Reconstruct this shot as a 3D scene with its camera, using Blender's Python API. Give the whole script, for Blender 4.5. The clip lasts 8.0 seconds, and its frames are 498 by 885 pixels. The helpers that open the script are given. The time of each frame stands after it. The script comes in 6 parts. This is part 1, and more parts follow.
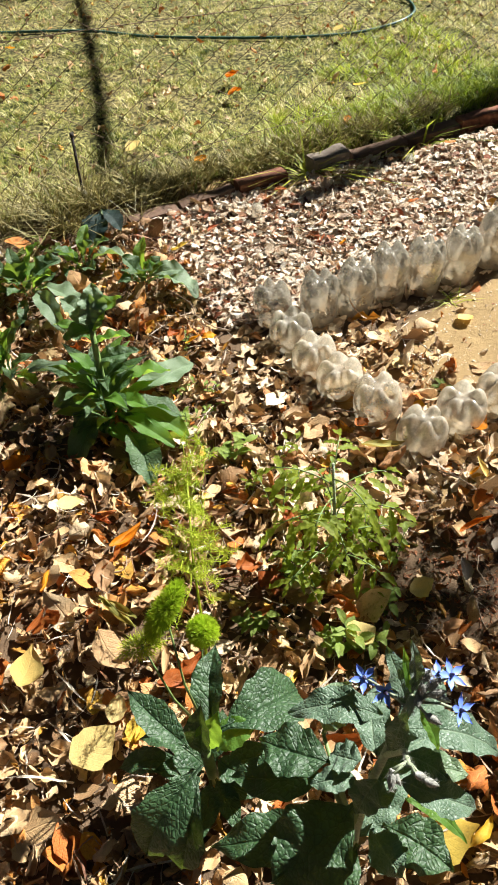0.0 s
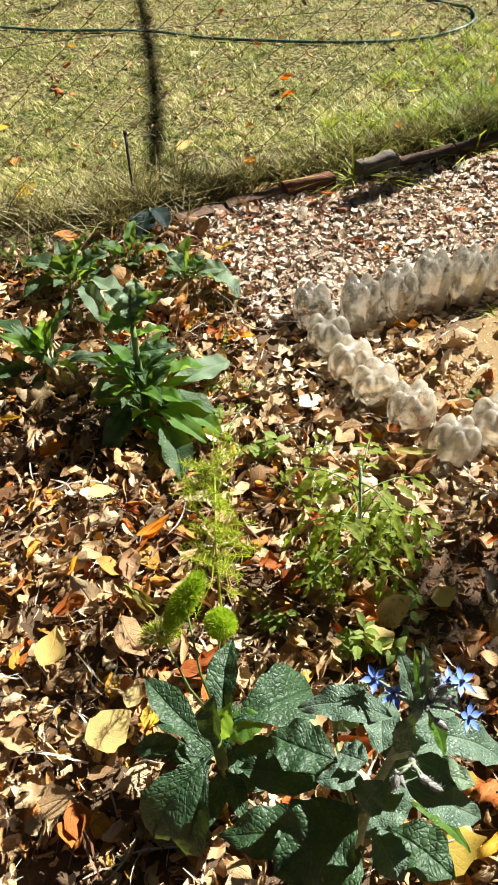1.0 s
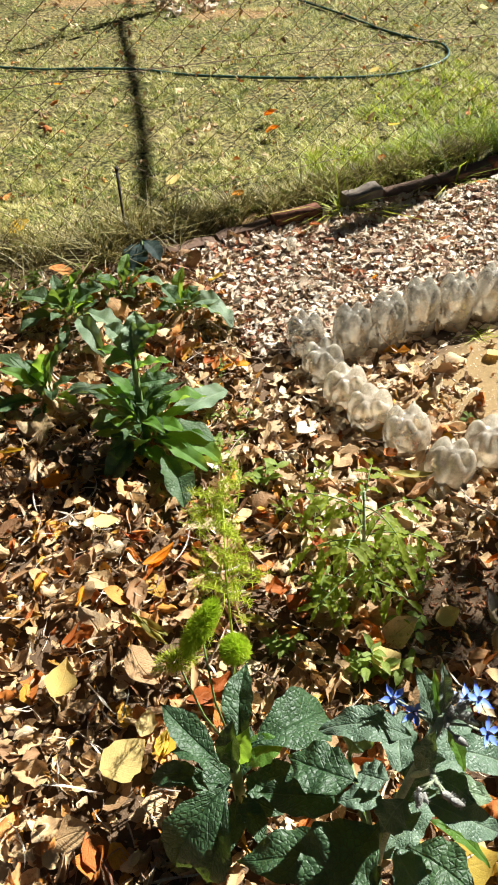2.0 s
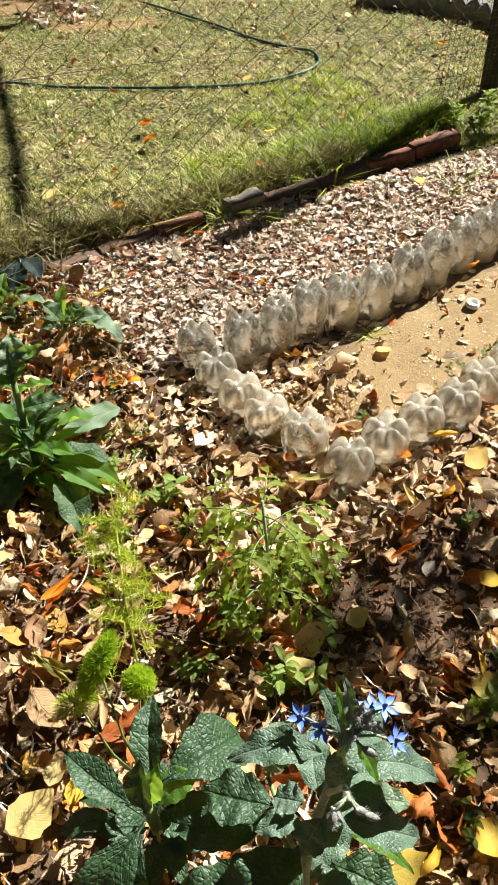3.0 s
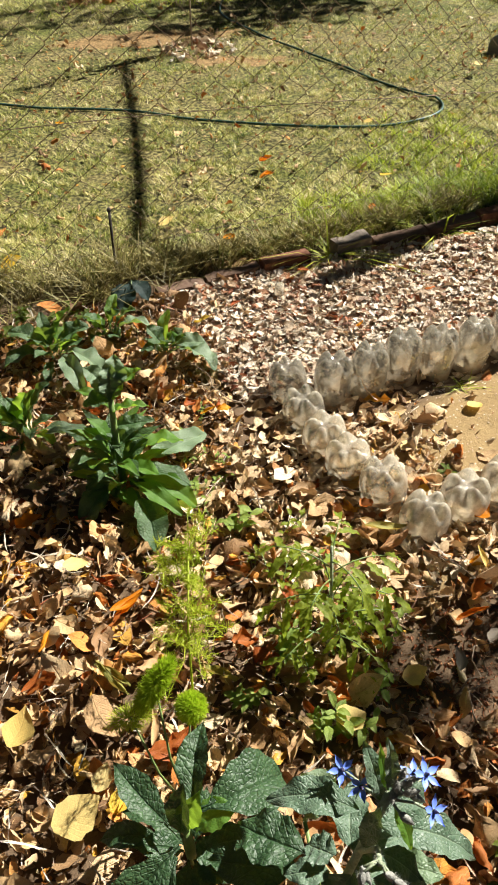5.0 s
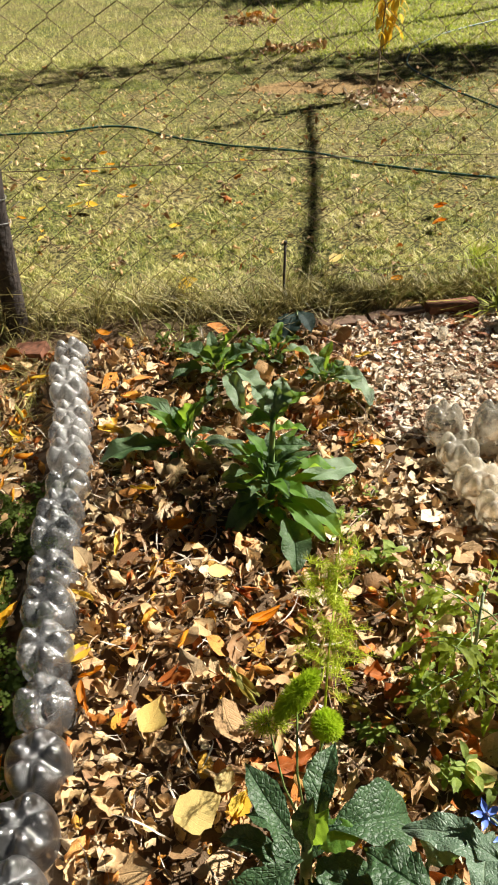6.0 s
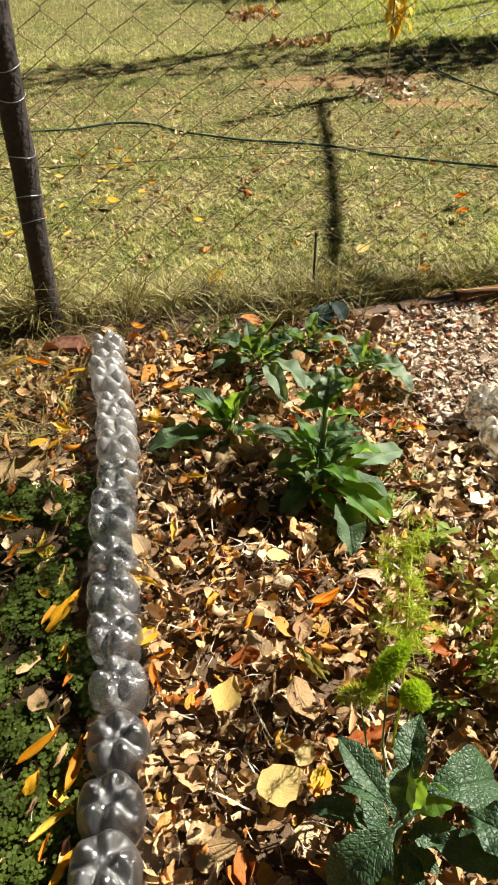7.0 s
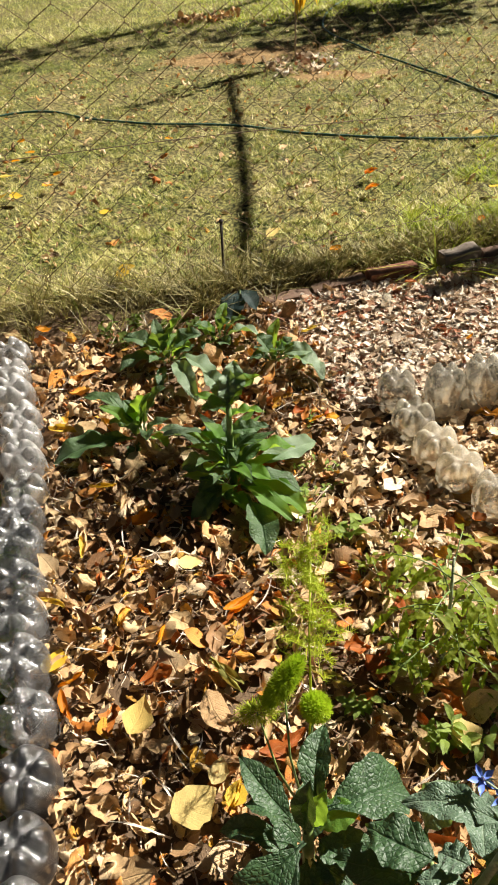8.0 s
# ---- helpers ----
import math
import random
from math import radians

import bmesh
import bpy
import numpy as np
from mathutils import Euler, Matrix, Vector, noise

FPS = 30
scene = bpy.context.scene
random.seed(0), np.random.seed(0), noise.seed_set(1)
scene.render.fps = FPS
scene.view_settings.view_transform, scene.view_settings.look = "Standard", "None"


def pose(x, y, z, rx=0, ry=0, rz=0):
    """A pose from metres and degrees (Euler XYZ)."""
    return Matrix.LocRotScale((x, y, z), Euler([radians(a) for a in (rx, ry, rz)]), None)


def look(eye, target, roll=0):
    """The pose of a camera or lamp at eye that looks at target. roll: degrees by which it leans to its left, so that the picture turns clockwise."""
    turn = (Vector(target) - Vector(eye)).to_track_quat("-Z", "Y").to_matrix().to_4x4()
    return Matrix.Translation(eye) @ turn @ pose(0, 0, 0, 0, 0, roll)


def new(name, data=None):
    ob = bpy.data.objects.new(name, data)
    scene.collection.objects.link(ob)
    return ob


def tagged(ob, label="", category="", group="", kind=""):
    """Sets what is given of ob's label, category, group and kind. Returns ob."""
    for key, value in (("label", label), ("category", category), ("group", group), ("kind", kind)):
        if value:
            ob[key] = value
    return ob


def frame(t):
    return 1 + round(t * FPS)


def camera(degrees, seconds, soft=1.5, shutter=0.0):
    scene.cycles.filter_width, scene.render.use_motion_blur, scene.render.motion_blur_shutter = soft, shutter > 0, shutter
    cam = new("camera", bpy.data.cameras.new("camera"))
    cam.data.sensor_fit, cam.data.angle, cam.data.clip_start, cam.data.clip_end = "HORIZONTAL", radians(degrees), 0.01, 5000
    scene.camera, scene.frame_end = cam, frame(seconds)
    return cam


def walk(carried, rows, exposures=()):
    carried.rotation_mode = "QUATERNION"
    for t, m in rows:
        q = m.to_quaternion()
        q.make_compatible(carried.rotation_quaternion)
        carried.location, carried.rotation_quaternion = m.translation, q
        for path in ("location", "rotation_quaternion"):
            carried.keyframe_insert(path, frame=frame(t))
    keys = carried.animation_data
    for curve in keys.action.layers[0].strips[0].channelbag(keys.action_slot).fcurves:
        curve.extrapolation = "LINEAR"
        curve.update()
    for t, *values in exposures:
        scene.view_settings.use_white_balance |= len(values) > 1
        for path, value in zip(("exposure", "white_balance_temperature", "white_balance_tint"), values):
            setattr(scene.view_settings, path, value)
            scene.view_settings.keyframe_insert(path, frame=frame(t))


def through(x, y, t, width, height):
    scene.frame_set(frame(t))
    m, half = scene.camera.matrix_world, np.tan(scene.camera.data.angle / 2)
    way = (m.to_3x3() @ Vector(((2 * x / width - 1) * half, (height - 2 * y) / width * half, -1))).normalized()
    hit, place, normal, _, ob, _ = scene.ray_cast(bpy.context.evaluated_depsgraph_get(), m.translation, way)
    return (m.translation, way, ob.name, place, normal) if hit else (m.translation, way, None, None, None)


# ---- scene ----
cam = camera(39.8, 8.0, 1.75)
PATH = [
    (0, (0.302, 0.486, 1.204), (0.635, 1.766, -0.296), -4.9),
    (0.5, (0.313, 0.483, 1.205), (0.602, 1.778, -0.291), -5.1),
    (1, (0.311, 0.468, 1.209), (0.542, 1.782, -0.28), -5.1),
    (1.2, (0.312, 0.475, 1.212), (0.547, 1.811, -0.258), -5.1),
    (2.3, (0.263, 0.46, 1.242), (0.602, 1.802, -0.202), -5.5),
    (2.5, (0.282, 0.477, 1.214), (0.666, 1.807, -0.229), -6.0),
    (3, (0.319, 0.481, 1.213), (0.852, 1.766, -0.224), -2.4),
    (3.5, (0.321, 0.471, 1.226), (0.86, 1.757, -0.208), -1.9),
    (4, (0.332, 0.468, 1.23), (0.848, 1.768, -0.2), -2.1),
    (4.2, (0.339, 0.468, 1.227), (0.816, 1.78, -0.205), -2.9),
    (5.3, (0.322, 0.477, 1.265), (0.524, 1.936, -0.088), -3.1),
    (5.5, (0.323, 0.471, 1.261), (0.418, 1.958, -0.072), -4.2),
    (6, (0.247, 0.442, 1.267), (0.231, 1.974, -0.019), -3.7),
    (6.5, (0.15, 0.408, 1.289), (0.096, 1.937, 0.001), -3.2),
    (7, (0.108, 0.41, 1.273), (0.104, 1.936, -0.02), -4.4),
    (7.5, (0.147, 0.427, 1.266), (0.275, 1.923, -0.056), -4.3),
    (8, (0.236, 0.469, 1.271), (0.35, 1.945, -0.074), -6.1),
]
# the camera's own exposure and white balance drift a little on the way
EXPOSURES = ((0, 1.52, 6220, 10), (2.5, 1.51, 6200, 10), (4.0, 1.36, 6150, 10), (5.5, 1.34, 6620, 10), (7.0, 1.37, 6650, 10), (8.0, 1.33, 6700, 11))
walk(cam, [(t, look(eye, target, roll)) for t, eye, target, roll in PATH], EXPOSURES)

# ---- world, sun, exposure ----
SUN_EL, SUN_AZ = radians(42), Vector((0.92, 0.39, 0)).normalized()
to_sun = Vector((SUN_AZ.x * math.cos(SUN_EL), SUN_AZ.y * math.cos(SUN_EL), math.sin(SUN_EL)))
world = bpy.data.worlds.new("world")
scene.world = world
world.use_nodes = True
wn = world.node_tree.nodes
sky = wn.new("ShaderNodeTexSky")
sky.sky_type, sky.sun_disc = "NISHITA", False
sky.sun_elevation, sky.sun_rotation = SUN_EL, math.atan2(SUN_AZ.x, SUN_AZ.y)
world.node_tree.links.new(sky.outputs[0], wn["Background"].inputs[0])
wn["Background"].inputs[1].default_value = 0.0048
sun = new("sun", bpy.data.lights.new("sun", "SUN"))
sun.data.energy, sun.data.angle, sun.data.color = 5.0, radians(0.53), (1.0, 0.95, 0.865)
sun.matrix_world = look(to_sun * 30, (0, 0, 0))


# ---- materials ----
class Nodes:
    def __init__(self, name):
        self.mat = bpy.data.materials.new(name)
        self.mat.use_nodes = True
        self.t = self.mat.node_tree
        self.bsdf = self.t.nodes["Principled BSDF"]
        self.out = self.t.nodes["Material Output"]

    def add(self, kind, **values):
        n = self.t.nodes.new(kind)
        for key, v in values.items():
            n.inputs[key.replace("_", " ")].default_value = v
        return n

    def link(self, a, b):
        self.t.links.new(a, b)

    def ramp(self, fac, stops, constant=False):
        r = self.t.nodes.new("ShaderNodeValToRGB")
        if constant:
            r.color_ramp.interpolation = "CONSTANT"
        el = r.color_ramp.elements
        while len(el) < len(stops):
            el.new(0.5)
        for e, (p, c) in zip(el, stops):
            e.position, e.color = p, (*c, 1)
        self.link(fac, r.inputs[0])
        return r.outputs[0]

    def math(self, op, a, b=None, c=None):
        n = self.t.nodes.new("ShaderNodeMath")
        n.operation = op
        for i, v in enumerate((a, b, c)):
            if v is None:
                continue
            if isinstance(v, (int, float)):
                n.inputs[i].default_value = v
            else:
                self.link(v, n.inputs[i])
        return n.outputs[0]

    def mix(self, fac, a, b, blend="MIX"):
        n = self.t.nodes.new("ShaderNodeMix")
        n.data_type, n.blend_type = "RGBA", blend
        for sock, v in ((n.inputs[0], fac), (n.inputs[6], a), (n.inputs[7], b)):
            if isinstance(v, (int, float)):
                sock.default_value = v
            elif isinstance(v, tuple):
                sock.default_value = (*v, 1)
            else:
                self.link(v, sock)
        return n.outputs[2]

    def noise(self, scale, detail=4.0, rough=0.55, vec=None):
        n = self.add("ShaderNodeTexNoise", Scale=scale, Detail=detail, Roughness=rough)
        if vec is not None:
            self.link(vec, n.inputs["Vector"])
        return n.outputs[0]

    def position(self):
        return self.t.nodes.new("ShaderNodeNewGeometry").outputs["Position"]

    def bump(self, height, strength, distance, normal=None):
        n = self.add("ShaderNodeBump", Strength=strength, Distance=distance)
        self.link(height, n.inputs["Height"])
        if normal is not None:
            self.link(normal, n.inputs["Normal"])
        return n.outputs[0]

    def translucent(self, color, fac):
        """Adds light that shines through a thin leaf."""
        tr = self.t.nodes.new("ShaderNodeBsdfTranslucent")
        mx = self.t.nodes.new("ShaderNodeMixShader")
        mx.inputs[0].default_value = fac
        if isinstance(color, tuple):
            tr.inputs[0].default_value = (*color, 1)
        else:
            self.link(color, tr.inputs[0])
        self.link(self.bsdf.outputs[0], mx.inputs[1])
        self.link(tr.outputs[0], mx.inputs[2])
        self.link(mx.outputs[0], self.out.inputs[0])


def plain(name, color, rough=0.6, metal=0.0, scale=40, vary=0.3, bump=0.2, dist=0.002):
    m = Nodes(name)
    p = m.position()
    n = m.noise(scale, 5, 0.6, p)
    n2 = m.noise(scale * 0.13, 3, 0.5, p)
    dark = tuple(c * (1 - vary) for c in color)
    light = tuple(min(1, c * (1 + vary)) for c in color)
    f = m.math("MULTIPLY_ADD", n, 0.6, m.math("MULTIPLY", n2, 0.4))
    m.link(m.ramp(f, [(0.3, dark), (0.7, light)]), m.bsdf.inputs["Base Color"])
    m.link(m.bump(n, bump, dist), m.bsdf.inputs["Normal"])
    m.bsdf.inputs["Roughness"].default_value, m.bsdf.inputs["Metallic"].default_value = rough, metal
    return m.mat


def litter_material(name, stops, per_object=False, through=0.10, rough=0.55, glow=(1.0, 0.5, 0.13)):
    """Dry leaves: one hue for each leaf, blotches and veins, some light through them."""
    m = Nodes(name)
    if per_object:
        rnd = m.t.nodes.new("ShaderNodeObjectInfo").outputs["Random"]
        pos = m.t.nodes.new("ShaderNodeTexCoord").outputs["Object"]
    else:
        rnd = m.t.nodes.new("ShaderNodeNewGeometry").outputs["Random Per Island"]
        pos = m.position()
    hue = m.ramp(rnd, stops)
    blotch = m.noise(5.5 if per_object else 75, 6, 0.7, pos)
    col = m.mix(m.ramp(blotch, [(0.60 if per_object else 0.54, (0, 0, 0)), (0.95 if per_object else 0.84, (1, 1, 1))]), hue, (0.15, 0.075, 0.035))
    fine = m.noise(30 if per_object else 420, 3, 0.6, pos)
    col = m.mix(0.35, col, m.ramp(fine, [(0.3, (0.45, 0.42, 0.4)), (0.7, (1, 1, 1))]), "MULTIPLY")
    m.link(col, m.bsdf.inputs["Base Color"])
    m.bsdf.inputs["Roughness"].default_value = rough
    m.bsdf.inputs["Specular IOR Level"].default_value = 0.25
    uv = m.t.nodes.new("ShaderNodeSeparateXYZ")
    m.link(m.t.nodes.new("ShaderNodeTexCoord").outputs["UV"], uv.inputs[0])
    across = m.math("ABSOLUTE", m.math("SUBTRACT", uv.outputs[1], 0.5))
    rib = m.math("SUBTRACT", 1.0, m.math("MINIMUM", m.math("MULTIPLY", across, 26.0), 1.0))
    wave = m.math("FRACT", m.math("MULTIPLY", m.math("SUBTRACT", uv.outputs[0], m.math("MULTIPLY", across, 0.7)), 7.0))
    side = m.math("SUBTRACT", 1.0, m.math("MINIMUM", m.math("MULTIPLY", m.math("ABSOLUTE", m.math("SUBTRACT", wave, 0.5)), 9.0), 1.0))
    veins = m.math("MAXIMUM", rib, m.math("MULTIPLY", side, 0.5))
    height = m.math("ADD", m.math("ADD", fine, m.math("MULTIPLY", blotch, 1.2)), m.math("MULTIPLY", veins, 0.8))
    m.link(m.bump(height, 0.35 if per_object else 0.75, 0.0026), m.bsdf.inputs["Normal"])
    col = m.mix(m.math("MULTIPLY", veins, 0.25 if per_object else 0.4), col, m.mix(0.35, col, (0.75, 0.58, 0.3)))
    m.link(col, m.bsdf.inputs["Base Color"])
    m.translucent(m.mix(0.5, col, glow, "MULTIPLY"), through)
    return m.mat


def foliage(name, color, light, through=0.25, rough=0.45, wrinkle=0.6, vein_color=None, cell=170.0, ribs=8.0, hair=0.0, shine=0.3):
    """Living leaf with a midrib, side ribs and puckered skin; UV runs along and across the leaf."""
    m = Nodes(name)
    uv = m.t.nodes.new("ShaderNodeTexCoord").outputs["UV"]
    sep = m.t.nodes.new("ShaderNodeSeparateXYZ")
    m.link(uv, sep.inputs[0])
    pos = m.position()
    across = m.math("ABSOLUTE", m.math("SUBTRACT", sep.outputs[1], 0.5))
    rib = m.math("SUBTRACT", 1.0, m.math("SMOOTH_MIN", m.math("MULTIPLY", across, 22.0), 1.0, 0.2))
    wave = m.math("FRACT", m.math("MULTIPLY", m.math("SUBTRACT", sep.outputs[0], m.math("MULTIPLY", across, 0.55)), ribs))
    side = m.math("SUBTRACT", 1.0, m.math("MINIMUM", m.math("MULTIPLY", m.math("ABSOLUTE", m.math("SUBTRACT", wave, 0.5)), 7.0), 1.0))
    side = m.math("MULTIPLY", side, m.ramp(m.noise(60, 3, 0.6, pos), [(0.35, (0, 0, 0)), (0.6, (1, 1, 1))]))
    veins = m.math("MAXIMUM", rib, m.math("MULTIPLY", side, 0.45))
    vor = m.add("ShaderNodeTexVoronoi", Scale=cell)
    vor.feature = "DISTANCE_TO_EDGE"
    warp = m.add("ShaderNodeVectorMath")
    warp.operation = "MULTIPLY_ADD"
    warp.inputs[1].default_value = (0.006, 0.006, 0.006)
    swirl = m.add("ShaderNodeTexNoise", Scale=90.0, Detail=3.0)
    m.link(pos, swirl.inputs["Vector"])
    m.link(swirl.outputs["Color"], warp.inputs[0])
    m.link(pos, warp.inputs[2])
    m.link(warp.outputs[0], vor.inputs["Vector"])
    n = m.noise(25, 4, 0.6, pos)
    rnd = m.t.nodes.new("ShaderNodeObjectInfo").outputs["Random"]
    base = m.mix(m.ramp(n, [(0.3, (0, 0, 0)), (0.7, (1, 1, 1))]), color, light)
    base = m.mix(m.math("MULTIPLY", rnd, 0.35), base, light)
    if vein_color:
        net = m.ramp(vor.outputs[0], [(0.0, (1, 1, 1)), (0.16, (0, 0, 0))])
        base = m.mix(m.math("MULTIPLY", m.math("MAXIMUM", veins, m.math("MULTIPLY", net, 0.35)), 0.6), base, vein_color)
    else:
        # darker along the creases: groove shade painted into the base colour
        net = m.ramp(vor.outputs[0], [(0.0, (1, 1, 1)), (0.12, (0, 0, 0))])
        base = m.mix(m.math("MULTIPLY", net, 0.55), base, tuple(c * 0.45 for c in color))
    m.link(base, m.bsdf.inputs["Base Color"])
    m.bsdf.inputs["Roughness"].default_value = rough
    m.bsdf.inputs["Specular IOR Level"].default_value = shine
    m.bsdf.inputs["Sheen Weight"].default_value = hair
    m.bsdf.inputs["Sheen Roughness"].default_value = 0.4
    quilt = m.math("SMOOTH_MIN", vor.outputs[0], 0.30, 0.25)
    height = m.math("SUBTRACT", m.math("ADD", m.math("MULTIPLY", quilt, 1.5), m.math("MULTIPLY", m.noise(160, 3, 0.6, pos), 0.5)), m.math("MULTIPLY", veins, 0.8))
    m.link(m.bump(height, wrinkle, 0.0027), m.bsdf.inputs["Normal"])
    m.translucent(m.mix(0.55, light, (0.50, 0.72, 0.05)), through)
    return m.mat


def grass_material(name, stops, through=0.3):
    m = Nodes(name)
    rnd = m.t.nodes.new("ShaderNodeNewGeometry").outputs["Random Per Island"]
    pos = m.position()
    patch = m.noise(1.3, 4, 0.6, pos)
    clump = m.math("SUBTRACT", m.noise(16.0, 4, 0.65, pos), 0.5)
    f = m.math("ADD", m.math("MULTIPLY", clump, 2.1), m.math("ADD", m.math("MULTIPLY", rnd, 0.6), m.math("MULTIPLY", m.math("SUBTRACT", patch, 0.34), 1.3)))
    col = m.ramp(f, stops)
    m.link(col, m.bsdf.inputs["Base Color"])
    m.bsdf.inputs["Roughness"].default_value = 0.55
    m.translucent(col, through)
    return m.mat


DRY = [(0.0, (0.15, 0.08, 0.038)), (0.12, (0.31, 0.18, 0.085)), (0.28, (0.50, 0.32, 0.155)), (0.48, (0.66, 0.46, 0.225)),
       (0.66, (0.76, 0.56, 0.32)), (0.80, (0.82, 0.67, 0.44)), (0.86, (0.66, 0.31, 0.07)), (0.92, (0.50, 0.14, 0.03)), (0.97, (0.74, 0.42, 0.05)), (1.0, (0.20, 0.10, 0.045))]
# pale leaves; strong sun glare is put into their whitest tones
PALE = [(0.0, (0.30, 0.17, 0.10)), (0.14, (0.60, 0.42, 0.27)), (0.32, (0.78, 0.62, 0.44)), (0.86, (0.95, 0.89, 0.76)),
        (0.91, (0.45, 0.22, 0.11)), (0.96, (0.34, 0.11, 0.05)), (1.0, (0.26, 0.14, 0.09))]
M_DRY = litter_material("dry_leaf", DRY)
M_DRY_ONE = litter_material("dry_leaf_single", [(0.0, (0.24, 0.13, 0.06)), (0.4, (0.46, 0.28, 0.13)), (0.8, (0.66, 0.46, 0.24)), (1.0, (0.54, 0.25, 0.09))], True)
M_RUSSET = litter_material("russet_leaf_litter", [(0.0, (0.16, 0.06, 0.03)), (0.4, (0.36, 0.15, 0.065)), (0.75, (0.50, 0.27, 0.13)), (1.0, (0.44, 0.12, 0.04))])
M_BUFF = litter_material("buff_leaf_litter", [(0.0, (0.40, 0.25, 0.13)), (0.35, (0.68, 0.50, 0.29)), (0.85, (0.86, 0.72, 0.50)), (1.0, (0.50, 0.24, 0.09))], glow=(1.0, 0.75, 0.4))
M_PALE = litter_material("pale_glare_leaf", PALE, through=0.12, glow=(1.0, 0.85, 0.6))
M_YELLOW = litter_material("yellow_leaf", [(0.0, (0.80, 0.52, 0.05)), (0.5, (0.84, 0.58, 0.06)), (1.0, (0.72, 0.55, 0.12))], True, 0.45, 0.45, (1.0, 0.85, 0.2))
M_CREAM = litter_material("cream_leaf", [(0.0, (0.86, 0.63, 0.19)), (1.0, (0.86, 0.70, 0.30))], True, 0.4, 0.5, (1.0, 0.85, 0.4))
M_ORANGE = litter_material("orange_leaf", [(0.0, (0.74, 0.26, 0.010)), (0.6, (0.86, 0.46, 0.02)), (1.0, (0.66, 0.19, 0.010))], True, 0.5, 0.45, (1.0, 0.62, 0.08))
M_RED = litter_material("red_leaf", [(0.0, (0.40, 0.095, 0.020)), (1.0, (0.56, 0.22, 0.04))], True, 0.4, 0.5)
M_GREENISH = litter_material("fading_leaf", [(0.0, (0.30, 0.30, 0.07)), (1.0, (0.42, 0.40, 0.12))], True, 0.4, 0.5)
M_GREY = litter_material("grey_leaf", [(0.0, (0.24, 0.20, 0.16)), (1.0, (0.30, 0.26, 0.20))], True, 0.15, 0.7)
KINDS = {"yellow": M_YELLOW, "cream": M_CREAM, "orange": M_ORANGE, "red": M_RED, "greenish": M_GREENISH, "grey": M_GREY, "brown": M_DRY_ONE}

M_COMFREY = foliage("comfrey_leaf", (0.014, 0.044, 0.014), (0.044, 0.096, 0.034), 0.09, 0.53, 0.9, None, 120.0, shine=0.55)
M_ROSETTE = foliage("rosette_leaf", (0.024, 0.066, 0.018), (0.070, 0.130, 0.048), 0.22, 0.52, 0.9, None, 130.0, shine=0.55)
# brighter copy for young leaves; backlit ones get their glow from its colour
M_COMFREY_BRIGHT = foliage("comfrey_backlit_young_leaf", (0.055, 0.145, 0.018), (0.11, 0.24, 0.032), 0.50, 0.44, 0.5, (0.20, 0.34, 0.10), 190.0, shine=0.4)
# paler copy; the sheen of sunlit upper faces sits in its colour
M_COMFREY_PALE = foliage("comfrey_pale_leaf", (0.080, 0.135, 0.068), (0.16, 0.235, 0.135), 0.24, 0.42, 0.6, (0.25, 0.33, 0.20), 190.0, hair=0.15, shine=0.5)
M_BORAGE = foliage("borage_leaf", (0.036, 0.076, 0.040), (0.092, 0.148, 0.095), 0.10, 0.44, 0.6, (0.20, 0.26, 0.17), 210.0, hair=0.2, shine=0.4)
M_BLUELEAF = foliage("blue_green_leaf", (0.012, 0.028, 0.026), (0.024, 0.046, 0.042), 0.08, 0.6, 0.4, shine=0.2)
M_TOMATO = foliage("tomato_leaf", (0.11, 0.16, 0.014), (0.28, 0.33, 0.036), 0.5, 0.55, 0.3)
M_WEED = foliage("weed_leaf", (0.14, 0.22, 0.04), (0.28, 0.36, 0.08), 0.4, 0.55, 0.4)
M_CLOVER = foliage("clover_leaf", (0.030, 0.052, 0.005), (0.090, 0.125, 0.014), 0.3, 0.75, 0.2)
M_STEM = plain("green_stem", (0.16, 0.24, 0.07), 0.5, 0, 90, 0.35)
M_HAIRY = plain("hairy_stem", (0.30, 0.35, 0.22), 0.7, 0, 220, 0.5, 0.6)
M_BUD = plain("hairy_bud", (0.25, 0.25, 0.22), 0.75, 0, 300, 0.5, 0.8)
M_PETAL = plain("blue_petal", (0.15, 0.25, 0.80), 0.5, 0, 120, 0.35)
M_ANTHER = plain("dark_anther", (0.03, 0.02, 0.05), 0.5)
M_DILL = grass_material("fennel_frond", [(0.0, (0.24, 0.34, 0.012)), (1.0, (0.52, 0.58, 0.04))], 0.45)
M_DILL2 = grass_material("fennel_tuft", [(0.0, (0.25, 0.40, 0.010)), (1.0, (0.52, 0.66, 0.04))], 0.65)
M_TWIG = plain("dry_twig", (0.25, 0.19, 0.13), 0.8, 0, 150, 0.4)
M_GRASS = grass_material("lawn_grass", [(0.0, (0.06, 0.10, 0.012)), (0.24, (0.24, 0.28, 0.04)), (0.46, (0.43, 0.44, 0.105)), (0.75, (0.64, 0.56, 0.21)), (1.0, (0.80, 0.72, 0.42))])
M_FARGRASS = grass_material("sunlit_lawn_grass", [(0.0, (0.16, 0.20, 0.03)), (0.3, (0.40, 0.42, 0.085)), (0.6, (0.58, 0.55, 0.17)), (1.0, (0.78, 0.72, 0.37))])
M_GREENGRASS = grass_material("green_grass", [(0.0, (0.11, 0.17, 0.010)), (0.5, (0.36, 0.44, 0.032)), (1.0, (0.60, 0.62, 0.09))], 0.5)
